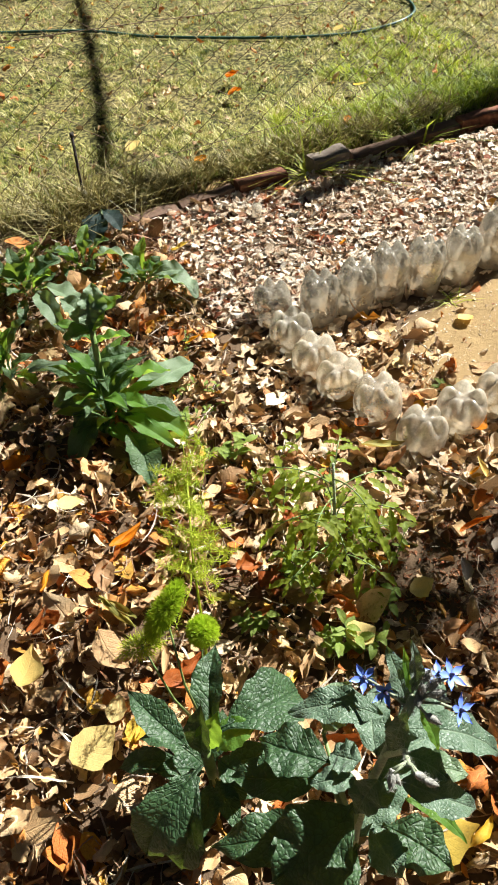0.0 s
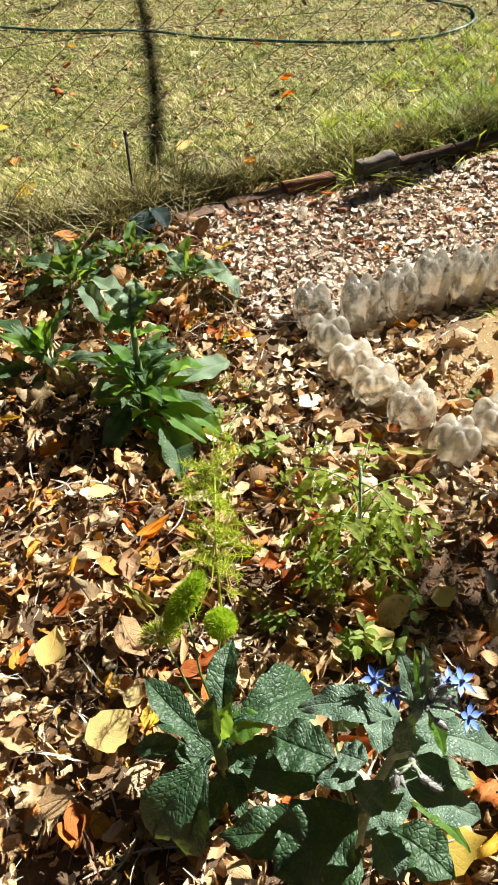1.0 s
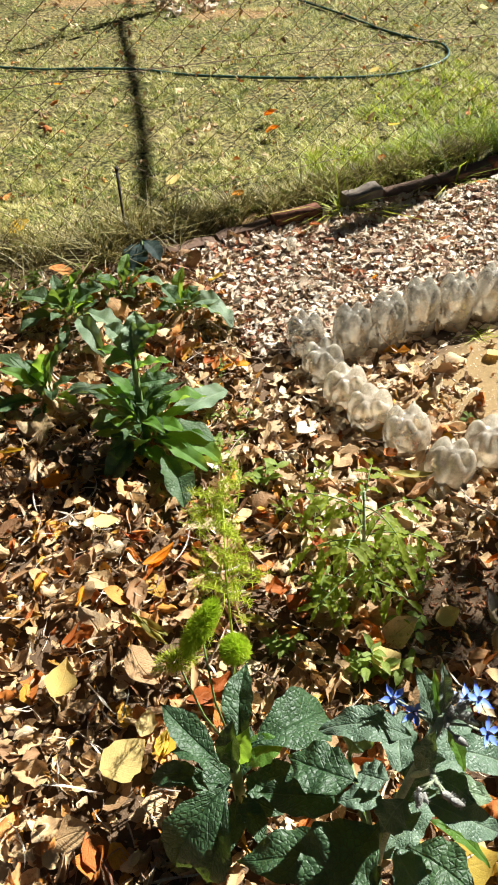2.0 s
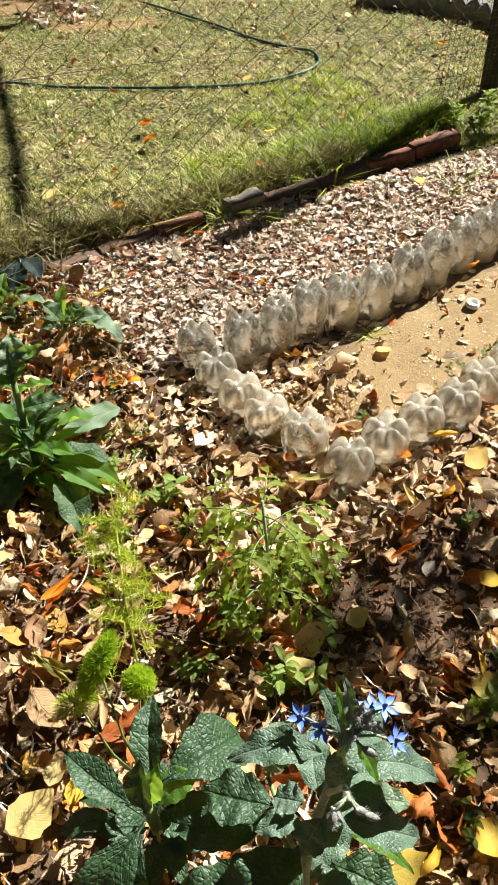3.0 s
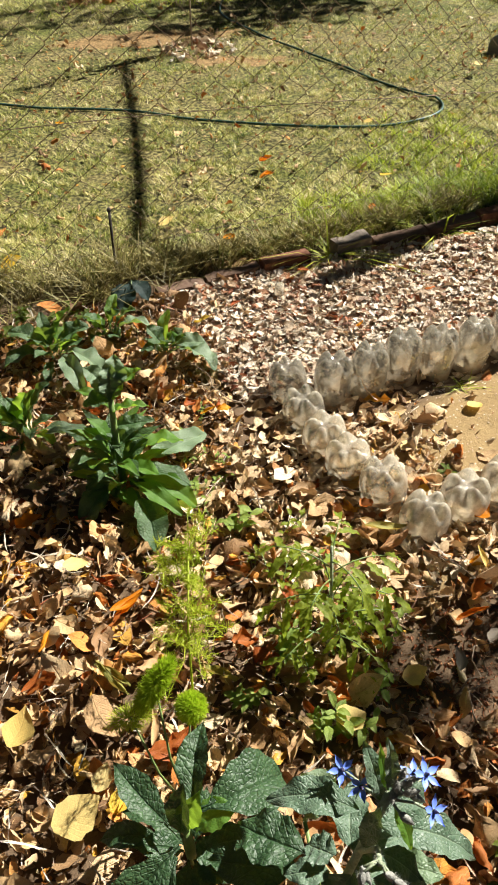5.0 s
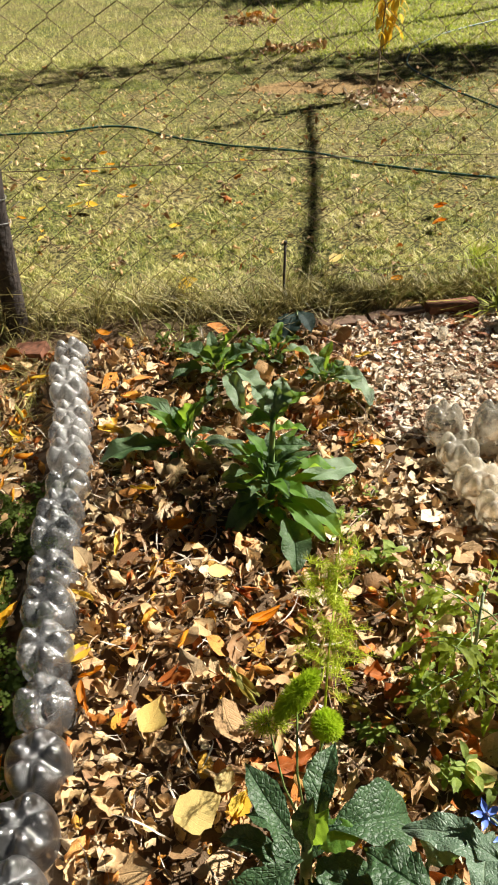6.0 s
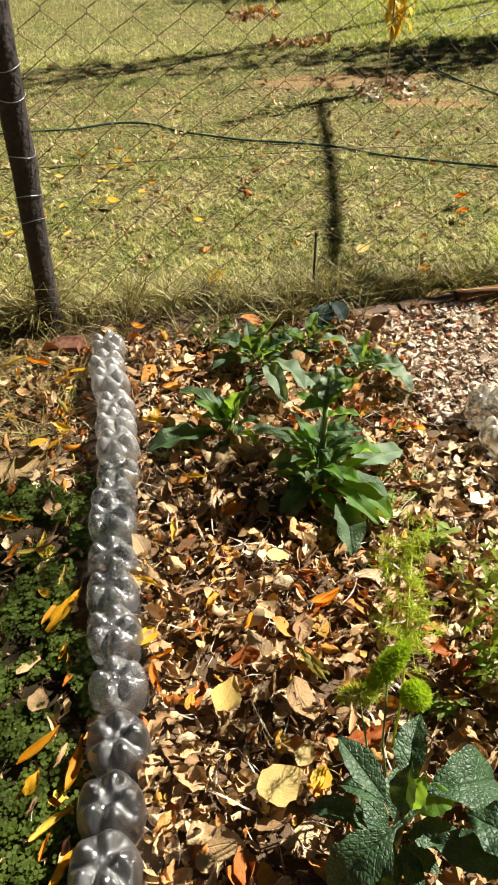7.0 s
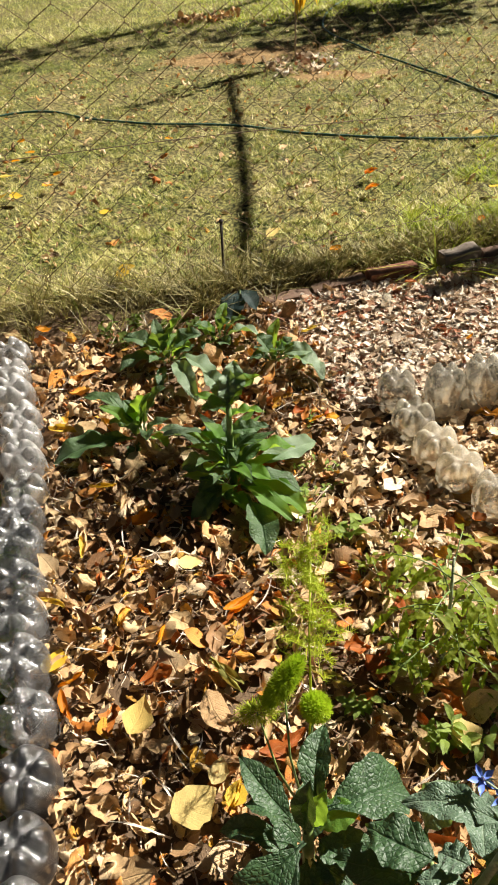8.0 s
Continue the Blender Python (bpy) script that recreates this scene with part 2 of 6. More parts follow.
M_STRAW = grass_material("straw_grass", [(0.0, (0.10, 0.085, 0.025)), (0.3, (0.22, 0.19, 0.06)), (0.7, (0.44, 0.37, 0.14)), (1.0, (0.20, 0.24, 0.045))], 0.3)
M_POST = plain("weathered_dark_wood", (0.034, 0.025, 0.021), 0.75, 0, 55, 0.7, 1.0, 0.008)
M_WIRE = plain("rusty_wire", (0.17, 0.12, 0.08), 0.5, 0.6, 300, 0.5)
M_BARE = plain("galvanised_wire", (0.45, 0.45, 0.45), 0.35, 0.9, 200, 0.3)
M_BRICK = plain("red_brick", (0.20, 0.080, 0.042), 0.9, 0, 45, 0.65, 0.6, 0.004)
M_STONE = plain("earthy_stone", (0.14, 0.083, 0.052), 0.85, 0, 30, 0.45, 0.7, 0.006)
M_PALESTONE = plain("grey_brown_stone", (0.21, 0.17, 0.13), 0.85, 0, 30, 0.45, 0.7, 0.006)
M_CONCRETE = plain("weathered_concrete", (0.20, 0.195, 0.18), 0.9, 0, 25, 0.35, 0.6, 0.005)
M_HOSE = plain("green_hose_plastic", (0.022, 0.075, 0.060), 0.4, 0, 15, 0.3, 0.05)
M_BARK = plain("tree_bark", (0.11, 0.085, 0.065), 0.9, 0, 20, 0.5, 1.0, 0.01)
M_CROWN = foliage("tree_leaf", (0.05, 0.09, 0.02), (0.10, 0.15, 0.04), 0.3)
M_CAP = plain("white_plastic", (0.74, 0.72, 0.66), 0.45, 0, 30, 0.15)


def plastic(name, tint, film_low, film_high, beads, dust_color, rough=0.12, shine=0.03, top=None, splash=0.0):
    """Thin clear bottle wall: dust, scuffs, droplet clusters, and sky sheen painted as film."""
    m = Nodes(name)
    co = m.t.nodes.new("ShaderNodeTexCoord").outputs["Object"]
    rnd = m.t.nodes.new("ShaderNodeObjectInfo").outputs["Random"]
    clear = m.t.nodes.new("ShaderNodeBsdfTransparent")
    clear.inputs[0].default_value = (*tint, 1)
    gloss = m.t.nodes.new("ShaderNodeBsdfGlossy")
    gloss.inputs["Roughness"].default_value = rough
    drops = m.add("ShaderNodeTexVoronoi", Scale=430.0)
    m.link(co, drops.inputs["Vector"])
    where = m.ramp(m.noise(45, 3, 0.6, co), [(0.42, (0, 0, 0)), (0.56, (1, 1, 1))])
    dome = m.math("SUBTRACT", 0.55, m.math("MINIMUM", drops.outputs[0], 0.55))
    soft = m.math("ADD", m.noise(30, 3, 0.5, co), m.math("MULTIPLY", m.noise(85, 2, 0.5, co), 0.55))
    height = m.math("ADD", m.math("MULTIPLY", m.math("MULTIPLY", dome, where), beads), m.math("MULTIPLY", soft, 0.8))
    bump = m.bump(height, 0.5, 0.003)
    m.link(bump, gloss.inputs["Normal"])
    fr = m.add("ShaderNodeFresnel", IOR=1.6)
    m.link(bump, fr.inputs["Normal"])
    m1 = m.t.nodes.new("ShaderNodeMixShader")
    m.link(m.math("MINIMUM", m.math("MULTIPLY_ADD", fr.outputs[0], 1.5, shine), 1.0), m1.inputs[0])
    m.link(clear.outputs[0], m1.inputs[1])
    m.link(gloss.outputs[0], m1.inputs[2])
    haze = m.t.nodes.new("ShaderNodeBsdfTranslucent")
    dust = m.t.nodes.new("ShaderNodeBsdfDiffuse")
    m.link(bump, dust.inputs["Normal"])
    for n, c in ((haze, tuple(min(1.0, q * 1.06) for q in dust_color)), (dust, dust_color)):
        n.inputs[0].default_value = (*c, 1)
    m2 = m.t.nodes.new("ShaderNodeMixShader")
    m2.inputs[0].default_value = 0.35
    m.link(haze.outputs[0], m2.inputs[1])
    m.link(dust.outputs[0], m2.inputs[2])
    m3 = m.t.nodes.new("ShaderNodeMixShader")
    film = m.math("ADD", m.math("MULTIPLY", m.ramp(m.noise(26, 6, 0.72, co), [(0.44, (0, 0, 0)), (0.68, (1, 1, 1))]), film_high), m.math("MULTIPLY_ADD", rnd, 0.08, film_low))
    if top:
        # bright sheen of the upturned base, painted as extra white film
        up = m.t.nodes.new("ShaderNodeSeparateXYZ")
        m.link(co, up.inputs[0])
        top_sheen = m.math("MULTIPLY", m.math("MINIMUM", m.math("MAXIMUM", m.math("MULTIPLY_ADD", up.outputs[2], 22.0, 1.0 - 22.0 * top), 0.0), 1.0), 0.12)
        film = m.math("ADD", film, m.math("MULTIPLY", top_sheen, m.noise(60, 4, 0.6, co)))
    if splash:
        # soil splashed up the wall, thickest at the ground
        low = m.t.nodes.new("ShaderNodeSeparateXYZ")
        m.link(co, low.inputs[0])
        mud = m.math("MINIMUM", m.math("MAXIMUM", m.math("MULTIPLY_ADD", low.outputs[2], -11.0, 1.15), 0.0), 1.0)
        mud = m.math("MULTIPLY", m.math("MULTIPLY", mud, splash), m.ramp(m.noise(70, 5, 0.7, co), [(0.3, (0.25, 0.25, 0.25)), (0.65, (1, 1, 1))]))
        tone = m.mix(m.math("MINIMUM", m.math("MULTIPLY", mud, 1.8), 1.0), dust_color, (0.42, 0.30, 0.17))
        for n in (haze, dust):
            m.link(tone, n.inputs[0])
        film = m.math("MINIMUM", m.math("ADD", film, mud), 1.0)
    m.link(film, m3.inputs[0])
    m.link(m1.outputs[0], m3.inputs[1])
    m.link(m2.outputs[0], m3.inputs[2])
    m.link(m3.outputs[0], m.out.inputs[0])
    return m.mat


M_CLEAR = plastic("clear_bottle_plastic", (0.99, 0.98, 0.93), 0.17, 0.28, 1.0, (1.0, 0.94, 0.78), 0.09, 0.22, 0.108, 0.18)
M_DUSTY = plastic("dusty_bottle_plastic", (0.74, 0.73, 0.69), 0.06, 0.20, 0.9, (0.92, 0.86, 0.70), 0.09, 0.22, 0.162, 0.5)
M_WET = plastic("wet_bottle_plastic", (0.64, 0.66, 0.69), 0.08, 0.18, 2.2, (0.86, 0.87, 0.86), 0.26, 0.15)
# dark wall tint stands in for the dim inside of the nearest bottles
M_DARKWET = plastic("dim_inside_wet_plastic", (0.27, 0.29, 0.33), 0.010, 0.05, 3.0, (0.84, 0.85, 0.85), 0.30, 0.13)
M_MIST = plastic("misted_bottle_plastic", (0.74, 0.75, 0.77), 0.14, 0.22, 1.6, (0.92, 0.91, 0.87), 0.18, 0.17, 0.108)


def ground_material():
    m = Nodes("garden_ground")
    pos = m.position()
    sep = m.t.nodes.new("ShaderNodeSeparateXYZ")
    m.link(pos, sep.inputs[0])
    x, y = sep.outputs[0], sep.outputs[1]
    wob = m.math("SUBTRACT", m.noise(3.0, 6, 0.65, pos), 0.5)
    fine = m.noise(90, 6, 0.7, pos)
    mid = m.noise(14, 5, 0.6, pos)
    grit = m.add("ShaderNodeTexVoronoi", Scale=340.0)
    m.link(pos, grit.inputs["Vector"])
    soil = m.mix(mid, (0.085, 0.056, 0.034), (0.21, 0.142, 0.085))
    # dark earth left of the bottle row, its part shade painted in
    shaded_soil = m.mix(mid, (0.016, 0.012, 0.006), (0.055, 0.042, 0.020))
    sand = m.mix(mid, (0.22, 0.150, 0.068), (0.42, 0.30, 0.145))
    speck = m.ramp(m.noise(55, 5, 0.75, pos), [(0.44, (0, 0, 0)), (0.64, (1, 1, 1))])
    turf = m.mix(speck, (0.035, 0.030, 0.012), (0.44, 0.37, 0.15))
    rust = m.mix(speck, (0.16, 0.105, 0.045), (0.46, 0.30, 0.135))
    green = m.mix(speck, (0.025, 0.032, 0.008), (0.25, 0.27, 0.065))

    def oval(cx, cy, rx, ry, turn, amount=1.6):
        c, s = math.cos(radians(turn)), math.sin(radians(turn))
        dx, dy = m.math("SUBTRACT", x, cx), m.math("SUBTRACT", y, cy)
        u = m.math("DIVIDE", m.math("ADD", m.math("MULTIPLY", dx, c), m.math("MULTIPLY", dy, s)), rx)
        v = m.math("DIVIDE", m.math("SUBTRACT", m.math("MULTIPLY", dy, c), m.math("MULTIPLY", dx, s)), ry)
        d = m.math("SQRT", m.math("ADD", m.math("MULTIPLY", u, u), m.math("MULTIPLY", v, v)))
        return m.ramp(m.math("ADD", d, m.math("MULTIPLY", wob, amount)), [(0.78, (1, 1, 1)), (1.0, (0, 0, 0))])

    lawn = m.ramp(m.math("ADD", m.math("SUBTRACT", y, 2.1), m.math("MULTIPLY", wob, 0.25)), [(0.5, (0, 0, 0)), (0.62, (1, 1, 1))])
    col = m.mix(lawn, soil, m.mix(m.ramp(m.noise(2.2, 4, 0.65, pos), [(0.4, (0, 0, 0)), (0.65, (1, 1, 1))]), turf, green))
    for args, c in (((1.47, 1.715, 0.66, 0.185, 17, 0.6), sand), ((-0.62, 1.87, 0.28, 0.07, 0, 0.7), sand), ((0.2, 2.05, 0.14, 0.08, 0, 1.0), sand),
                    ((0.95, 1.45, 0.36, 0.26, 15, 1.0), sand), ((1.62, 2.26, 1.15, 0.34, 8, 0.5), sand), ((-0.62, 1.05, 0.42, 0.85, 8, 0.6), shaded_soil),
                    ((0.98, 5.78, 0.62, 0.20, -8, 2.2), rust), ((1.45, 5.02, 0.42, 0.15, -28, 1.6), rust), ((0.46, 8.5, 0.36, 0.2, -20, 1.2), soil), ((0.77, 7.05, 0.36, 0.14, 0, 1.2), soil), ((0.75, 2.63, 0.25, 0.05, 5, 0.7), rust)):
        col = m.mix(oval(*args), col, c)
    col = m.mix(0.5, col, m.ramp(fine, [(0.3, (0.5, 0.48, 0.46)), (0.7, (1, 1, 1))]), "MULTIPLY")
    m.link(col, m.bsdf.inputs["Base Color"])
    m.bsdf.inputs["Roughness"].default_value = 0.95
    m.bsdf.inputs["Specular IOR Level"].default_value = 0.15
    h = m.math("ADD", fine, m.math("MULTIPLY", grit.outputs[0], 0.2))
    m.link(m.bump(h, 0.7, 0.006, m.bump(mid, 0.25, 0.012)), m.bsdf.inputs["Normal"])
    return m.mat


M_GROUND = ground_material()

# ---- builders ----
rng = np.random.default_rng(7)


def mesh(name, verts, faces, mat, uv=None, smooth=True):
    me = bpy.data.meshes.new(name)
    me.from_pydata([tuple(v) for v in verts], [], [tuple(f) for f in faces])
    if uv is not None:
        layer = me.uv_layers.new(name="UVMap")
        idx = np.empty(len(me.loops), dtype=np.int32)
        me.loops.foreach_get("vertex_index", idx)
        layer.data.foreach_set("uv", np.asarray(uv, dtype=np.float32)[idx].ravel())
    if smooth:
        me.polygons.foreach_set("use_smooth", [True] * len(me.polygons))
    me.materials.append(mat)
    return me


def part(name, me, parent=None, label="", m=None):
    ob = new(name, me)
    if parent is not None:
        ob.parent = parent
    if m is not None:
        ob.matrix_basis = m
    if label:
        ob["label"] = label
    return ob


def empty(name, at=(0, 0, 0), turn=0.0):
    ob = new(name)
    ob.matrix_basis = pose(*at, 0, 0, turn)
    return ob


def big_mesh(name, verts, quads, mat, smooth=True, uv=None):
    """A mesh of many pieces from arrays: verts n x 3, quads k x 4."""
    me = bpy.data.meshes.new(name)
    me.vertices.add(len(verts))
    me.vertices.foreach_set("co", np.asarray(verts, dtype=np.float32).ravel())
    k = len(quads)
    me.loops.add(k * 4)
    me.loops.foreach_set("vertex_index", np.asarray(quads, dtype=np.int32).ravel())
    me.polygons.add(k)
    me.polygons.foreach_set("loop_start", np.arange(k, dtype=np.int32) * 4)
    me.polygons.foreach_set("loop_total", np.full(k, 4, dtype=np.int32))
    me.update(calc_edges=True)
    if uv is not None:
        layer = me.uv_layers.new(name="UVMap")
        layer.data.foreach_set("uv", np.asarray(uv, dtype=np.float32)[np.asarray(quads).ravel()].ravel())
    if smooth:
        me.polygons.foreach_set("use_smooth", [True] * len(me.polygons))
    me.materials.append(mat)
    return me


def edge_line(x):
    """Where the bed ends and the lawn begins."""
    return 2.489 + 0.124 * max(x, 0.45)


def ground_height(x, y):
    """Bed with small lumps; the lawn lies a little higher behind the edging."""
    lump = 0.010 * noise.noise((x * 4.3, y * 4.3, 0.3)) + 0.006 * noise.noise((x * 13, y * 13, 4.1)) + 0.0025 * noise.noise((x * 37, y * 37, 1.7))
    t = min(1, max(0, (y - edge_line(x) - 0.01) / 0.10))
    lawn = 0.034 * t * t * (3 - 2 * t)
    far = min(1, max(0, (14 - math.hypot(x, y)) / 6))
    return lump * far + lawn


def tube(points, radius, sides=6, taper=1.0):
    """Round stem along points; taper is the last radius over the first."""
    pts = [Vector(p) for p in points]
    verts, faces = [], []
    side = Vector((0.31, 0.77, 0.55)).normalized()
    for i, p in enumerate(pts):
        d = (pts[min(i + 1, len(pts) - 1)] - pts[max(i - 1, 0)]).normalized()
        a = d.cross(side)
        if a.length < 0.1:
            a = d.cross(Vector((1, 0, 0)))
        a.normalize()
        b = d.cross(a)
        r = radius * (1 + (taper - 1) * i / max(1, len(pts) - 1))
        for k in range(sides):
            w = 2 * math.pi * k / sides
            verts.append(p + (a * math.cos(w) + b * math.sin(w)) * r)
    for i in range(len(pts) - 1):
        for k in range(sides):
            j = (k + 1) % sides
            faces.append((i * sides + k, i * sides + j, (i + 1) * sides + j, (i + 1) * sides + k))
    n = len(verts)
    verts += [pts[0], pts[-1]]
    for k in range(sides):
        j = (k + 1) % sides
        faces.append((j, k, n))
        faces.append(((len(pts) - 1) * sides + k, (len(pts) - 1) * sides + j, n + 1))
    return verts, faces


def arc(a, b, rise, n=8):
    """Points from a to b that bulge upward by rise."""
    a, b = Vector(a), Vector(b)
    return [a.lerp(b, i / n) + Vector((0, 0, rise * 4 * (i / n) * (1 - i / n))) for i in range(n + 1)]


def blade_shape(u, kind):
    if kind == "lance":
        return math.sin(math.pi * min(1, u ** 0.85)) ** 0.85 if 0 < u < 1 else 0.0
    if kind == "paddle":
        return 0.08 if u < 0.2 else (0.08 + 0.92 * math.sin(math.pi * ((u - 0.2) / 0.8) ** 1.12) ** 0.65 if u < 1 else 0.0)
    if kind == "spoon":
        return (0.10 + 0.90 * math.sin(math.pi * max(0, (u - 0.08) / 0.92) ** 0.92) ** 0.85) * (1 - u ** 9) if u < 1 else 0.0
    return math.sin(math.pi * u ** 0.7) ** 0.7 if 0 < u < 1 else 0.0


def leaf_between(base, tip, width, arch=0.15, fold=0.12, wave=0.06, kind="spoon", seed=0, nu=16, nv=8, roll=0.0, pucker=0.0):
    """A leaf from base to tip: bowed along its length, folded at the midrib, rippled at the edge. Gives verts, faces, uv."""
    r = random.Random(seed)
    base, tip = Vector(base), Vector(tip)
    ax = (tip - base)
    length = ax.length
    ax.normalize()
    side = ax.cross(Vector((0, 0, 1)))
    if side.length < 0.2:
        side = ax.cross(Vector((0.3, -0.9, 0.2)))
    side.normalize()
    up = side.cross(ax)
    side, up = side * math.cos(roll) + up * math.sin(roll), up * math.cos(roll) - side * math.sin(roll)
    ph, ph2 = r.uniform(0, 6), r.uniform(0, 6)
    f1 = r.uniform(2.2, 3.4)
    bend = r.uniform(-0.08, 0.08) * length
    verts, uv = [], []
    for i in range(nu + 1):
        u = i / nu
        w = max(0.012, blade_shape(min(0.995, max(0.005, u)), kind)) * width / 2
        for j in range(nv + 1):
            v = j / nv * 2 - 1
            z = arch * length * 4 * u * (1 - u) + fold * abs(v) * w * 2
            z += wave * width * abs(v) ** 1.5 * math.sin(6.28 * f1 * u + ph + (1.5 if v > 0 else 0))
            z += 0.025 * width * math.sin(30 * u + 3 * abs(v) + ph2) * (1 - abs(v)) * 0.6
            if pucker:
                cell = ((u - abs(v) * 0.275) * 8.0) % 1.0
                z += pucker * width * (math.sin(math.pi * cell) ** 0.7 * min(1.0, abs(v) * 5) * (1 - abs(v) ** 4) + 0.6 * noise.noise((u * 17 + seed, v * 6, seed * 0.7)))
            jag = 1 + 0.05 * math.sin(34 * u + ph2 + v) * abs(v) ** 3
            verts.append(base + ax * (u * length) + side * (v * w * jag + bend * math.sin(math.pi * u)) + up * z)
            uv.append((u, (v + 1) / 2))
    faces = [(i * (nv + 1) + j, i * (nv + 1) + j + 1, (i + 1) * (nv + 1) + j + 1, (i + 1) * (nv + 1) + j) for i in range(nu) for j in range(nv)]
    return verts, faces, uv


def add_leaf(plant, mat, base, tip, width, name="leaf", **kw):
    """Leaf as a part; base and tip are in world metres, the plant's Empty holds its place."""
    o = plant.matrix_basis.translation
    v, f, uv = leaf_between(Vector(base) - o, Vector(tip) - o, width, **kw)
    return part(name, mesh(name, v, f, mat, uv), plant)


def add_stem(plant, mat, points, radius, taper=0.6, name="stem", sides=7):
    o = plant.matrix_basis.translation
    v, f = tube([Vector(p) - o for p in points], radius, sides, taper)
    return part(name, mesh(name, v, f, mat), plant)


# fallen-leaf shapes: broad, lobed and narrow ones, each curled in its own way
def dry_template(seed, kind, nu=8, nv=5, mild=False, flat=1.0):
    r = random.Random(seed)
    curl_u, curl_v = r.uniform(0.6, 2.8) * r.choice((1, 1, -1)), r.uniform(0.9, 4.2) * r.choice((1, 1, 1, -1))
    if mild:
        curl_u, curl_v = r.uniform(0.6, 1.8) * flat, r.uniform(0.9, 2.6) * flat
    twist = r.uniform(-1.2, 1.2)
    ph = [r.uniform(0, 6.28) for _ in range(4)]
    crump = r.uniform(0.015, 0.03) if mild else r.uniform(0.05, 0.13)
    torn = 0.0 if mild else r.choice((0.0, 0.15, 0.3, 0.45))
    tear = [r.uniform(0.15, 0.95) for _ in range(2)]
    point = r.uniform(0.7, 1.15)
    verts, uvs = [], []
    wmax = {"broad": 0.66 if mild else r.uniform(0.45, 0.80), "lobed": 0.98, "narrow": 0.34, "round": 0.88, "stalk": 0.05}[kind]
    for i in range(nu + 1):
        u = i / nu
        w = math.sin(math.pi * min(0.985, max(0.015, u)) ** 0.8) ** point * wmax / 2
        if kind == "lobed":
            w *= 0.62 + 0.55 * abs(math.sin(2.6 * math.pi * u + 0.5))
        for q in tear:
            w *= 1 - torn * math.exp(-((u - q) / 0.09) ** 2)
        bend = 0.08 * math.sin(math.pi * u + ph[3])
        for j in range(nv + 1):
            v = j / nv * 2 - 1
            a, b = curl_v * v * 0.62, curl_u * (u - 0.5) * 0.75
            tw = twist * (u - 0.5)
            yy = w * math.sin(a) / (curl_v * 0.62) + bend
            zz = w * (1 - math.cos(a)) / max(0.7, abs(curl_v) * 0.4) * (1 if curl_v > 0 else -1)
            xx = math.sin(b) / (curl_u * 0.75)
            zz += (1 - math.cos(b)) / max(0.5, abs(curl_u) * 0.75) * (1 if curl_u > 0 else -1)
            zz += crump * math.sin(9 * u + ph[0]) * math.sin(4 * v + ph[1]) + crump * 0.7 * abs(v) * math.sin(15 * u + 3 * v + ph[2])
            yy *= 1 + 0.08 * math.sin(19 * u + ph[1] + v) * abs(v)
            edge = 0.004 if mild else 0.013
            xx, yy, zz = xx + r.gauss(0, edge), yy + r.gauss(0, edge), zz + r.gauss(0, edge)
            verts.append((xx, yy * math.cos(tw) - zz * math.sin(tw) * 0.5, zz + yy * math.sin(tw)))
            uvs.append((u, (v + 1) / 2))
    V = np.array(verts)
    V[:, 2] -= np.quantile(V[:, 2], 0.12)
    q = [(i * (nv + 1) + j, i * (nv + 1) + j + 1, (i + 1) * (nv + 1) + j + 1, (i + 1) * (nv + 1) + j) for i in range(nu) for j in range(nv)]
    return V, np.array(q), np.array(uvs)


TEMPLATES = [dry_template(i, "broad" if i % 10 else "lobed") for i in range(30)]
CRUMBS = [dry_template(300 + i, ("broad", "narrow")[i % 3 == 2], 4, 3) for i in range(18)]
NARROW = [dry_template(100 + i, "narrow", mild=i % 3 == 0) for i in range(8)]
FLAT = [dry_template(400 + i, "broad", 5, 4, True, 0.45) for i in range(14)]
STALKS = [dry_template(500 + i, "stalk", 5, 2, True) for i in range(10)]
CHIPS = [dry_template(700 + i, "broad", 4, 3, True, 0.5) for i in range(18)]
ROUND = [dry_template(600 + i, "round", mild=True, flat=0.55) for i in range(6)]
MILD = [dry_template(200 + i, "broad", mild=True) for i in range(8)]


def scatter(name, count, box, size, keep, mat, lift=0.03, tilt=0.5, label="", templates=TEMPLATES):
    """Many fallen leaves in one mesh; keep(x, y) gives the chance that one lies there."""
    vs, qs, us, n, made = [], [], [], 0, 0
    x0, y0, x1, y1 = box
    while made < count:
        x, y = rng.uniform(x0, x1), rng.uniform(y0, y1)
        made += 1
        if rng.random() > keep(x, y):
            continue
        V, Q, U = templates[rng.integers(len(templates))]
        s = size * float(np.clip(rng.lognormal(-0.06, 0.38), 0.4, 2.1))
        flip = -1 if rng.random() < 0.3 else 1
        R = np.array((Matrix.Rotation(rng.uniform(0, 6.283), 3, "Z") @ Euler((rng.normal(0, tilt), rng.normal(0, tilt), 0)).to_matrix()))
        W = (V * (s, s, s * flip)) @ R.T
        W[:, 2] -= np.quantile(W[:, 2], 0.2)
        W += (x, y, ground_height(x, y) + rng.uniform(0, lift) * min(1.0, keep(x, y) * 1.3))
        vs.append(W)
        qs.append(Q + n)
        us.append(U)
        n += len(W)
    return part(name, big_mesh(name, np.concatenate(vs), np.concatenate(qs), mat, uv=np.concatenate(us)), None, label)


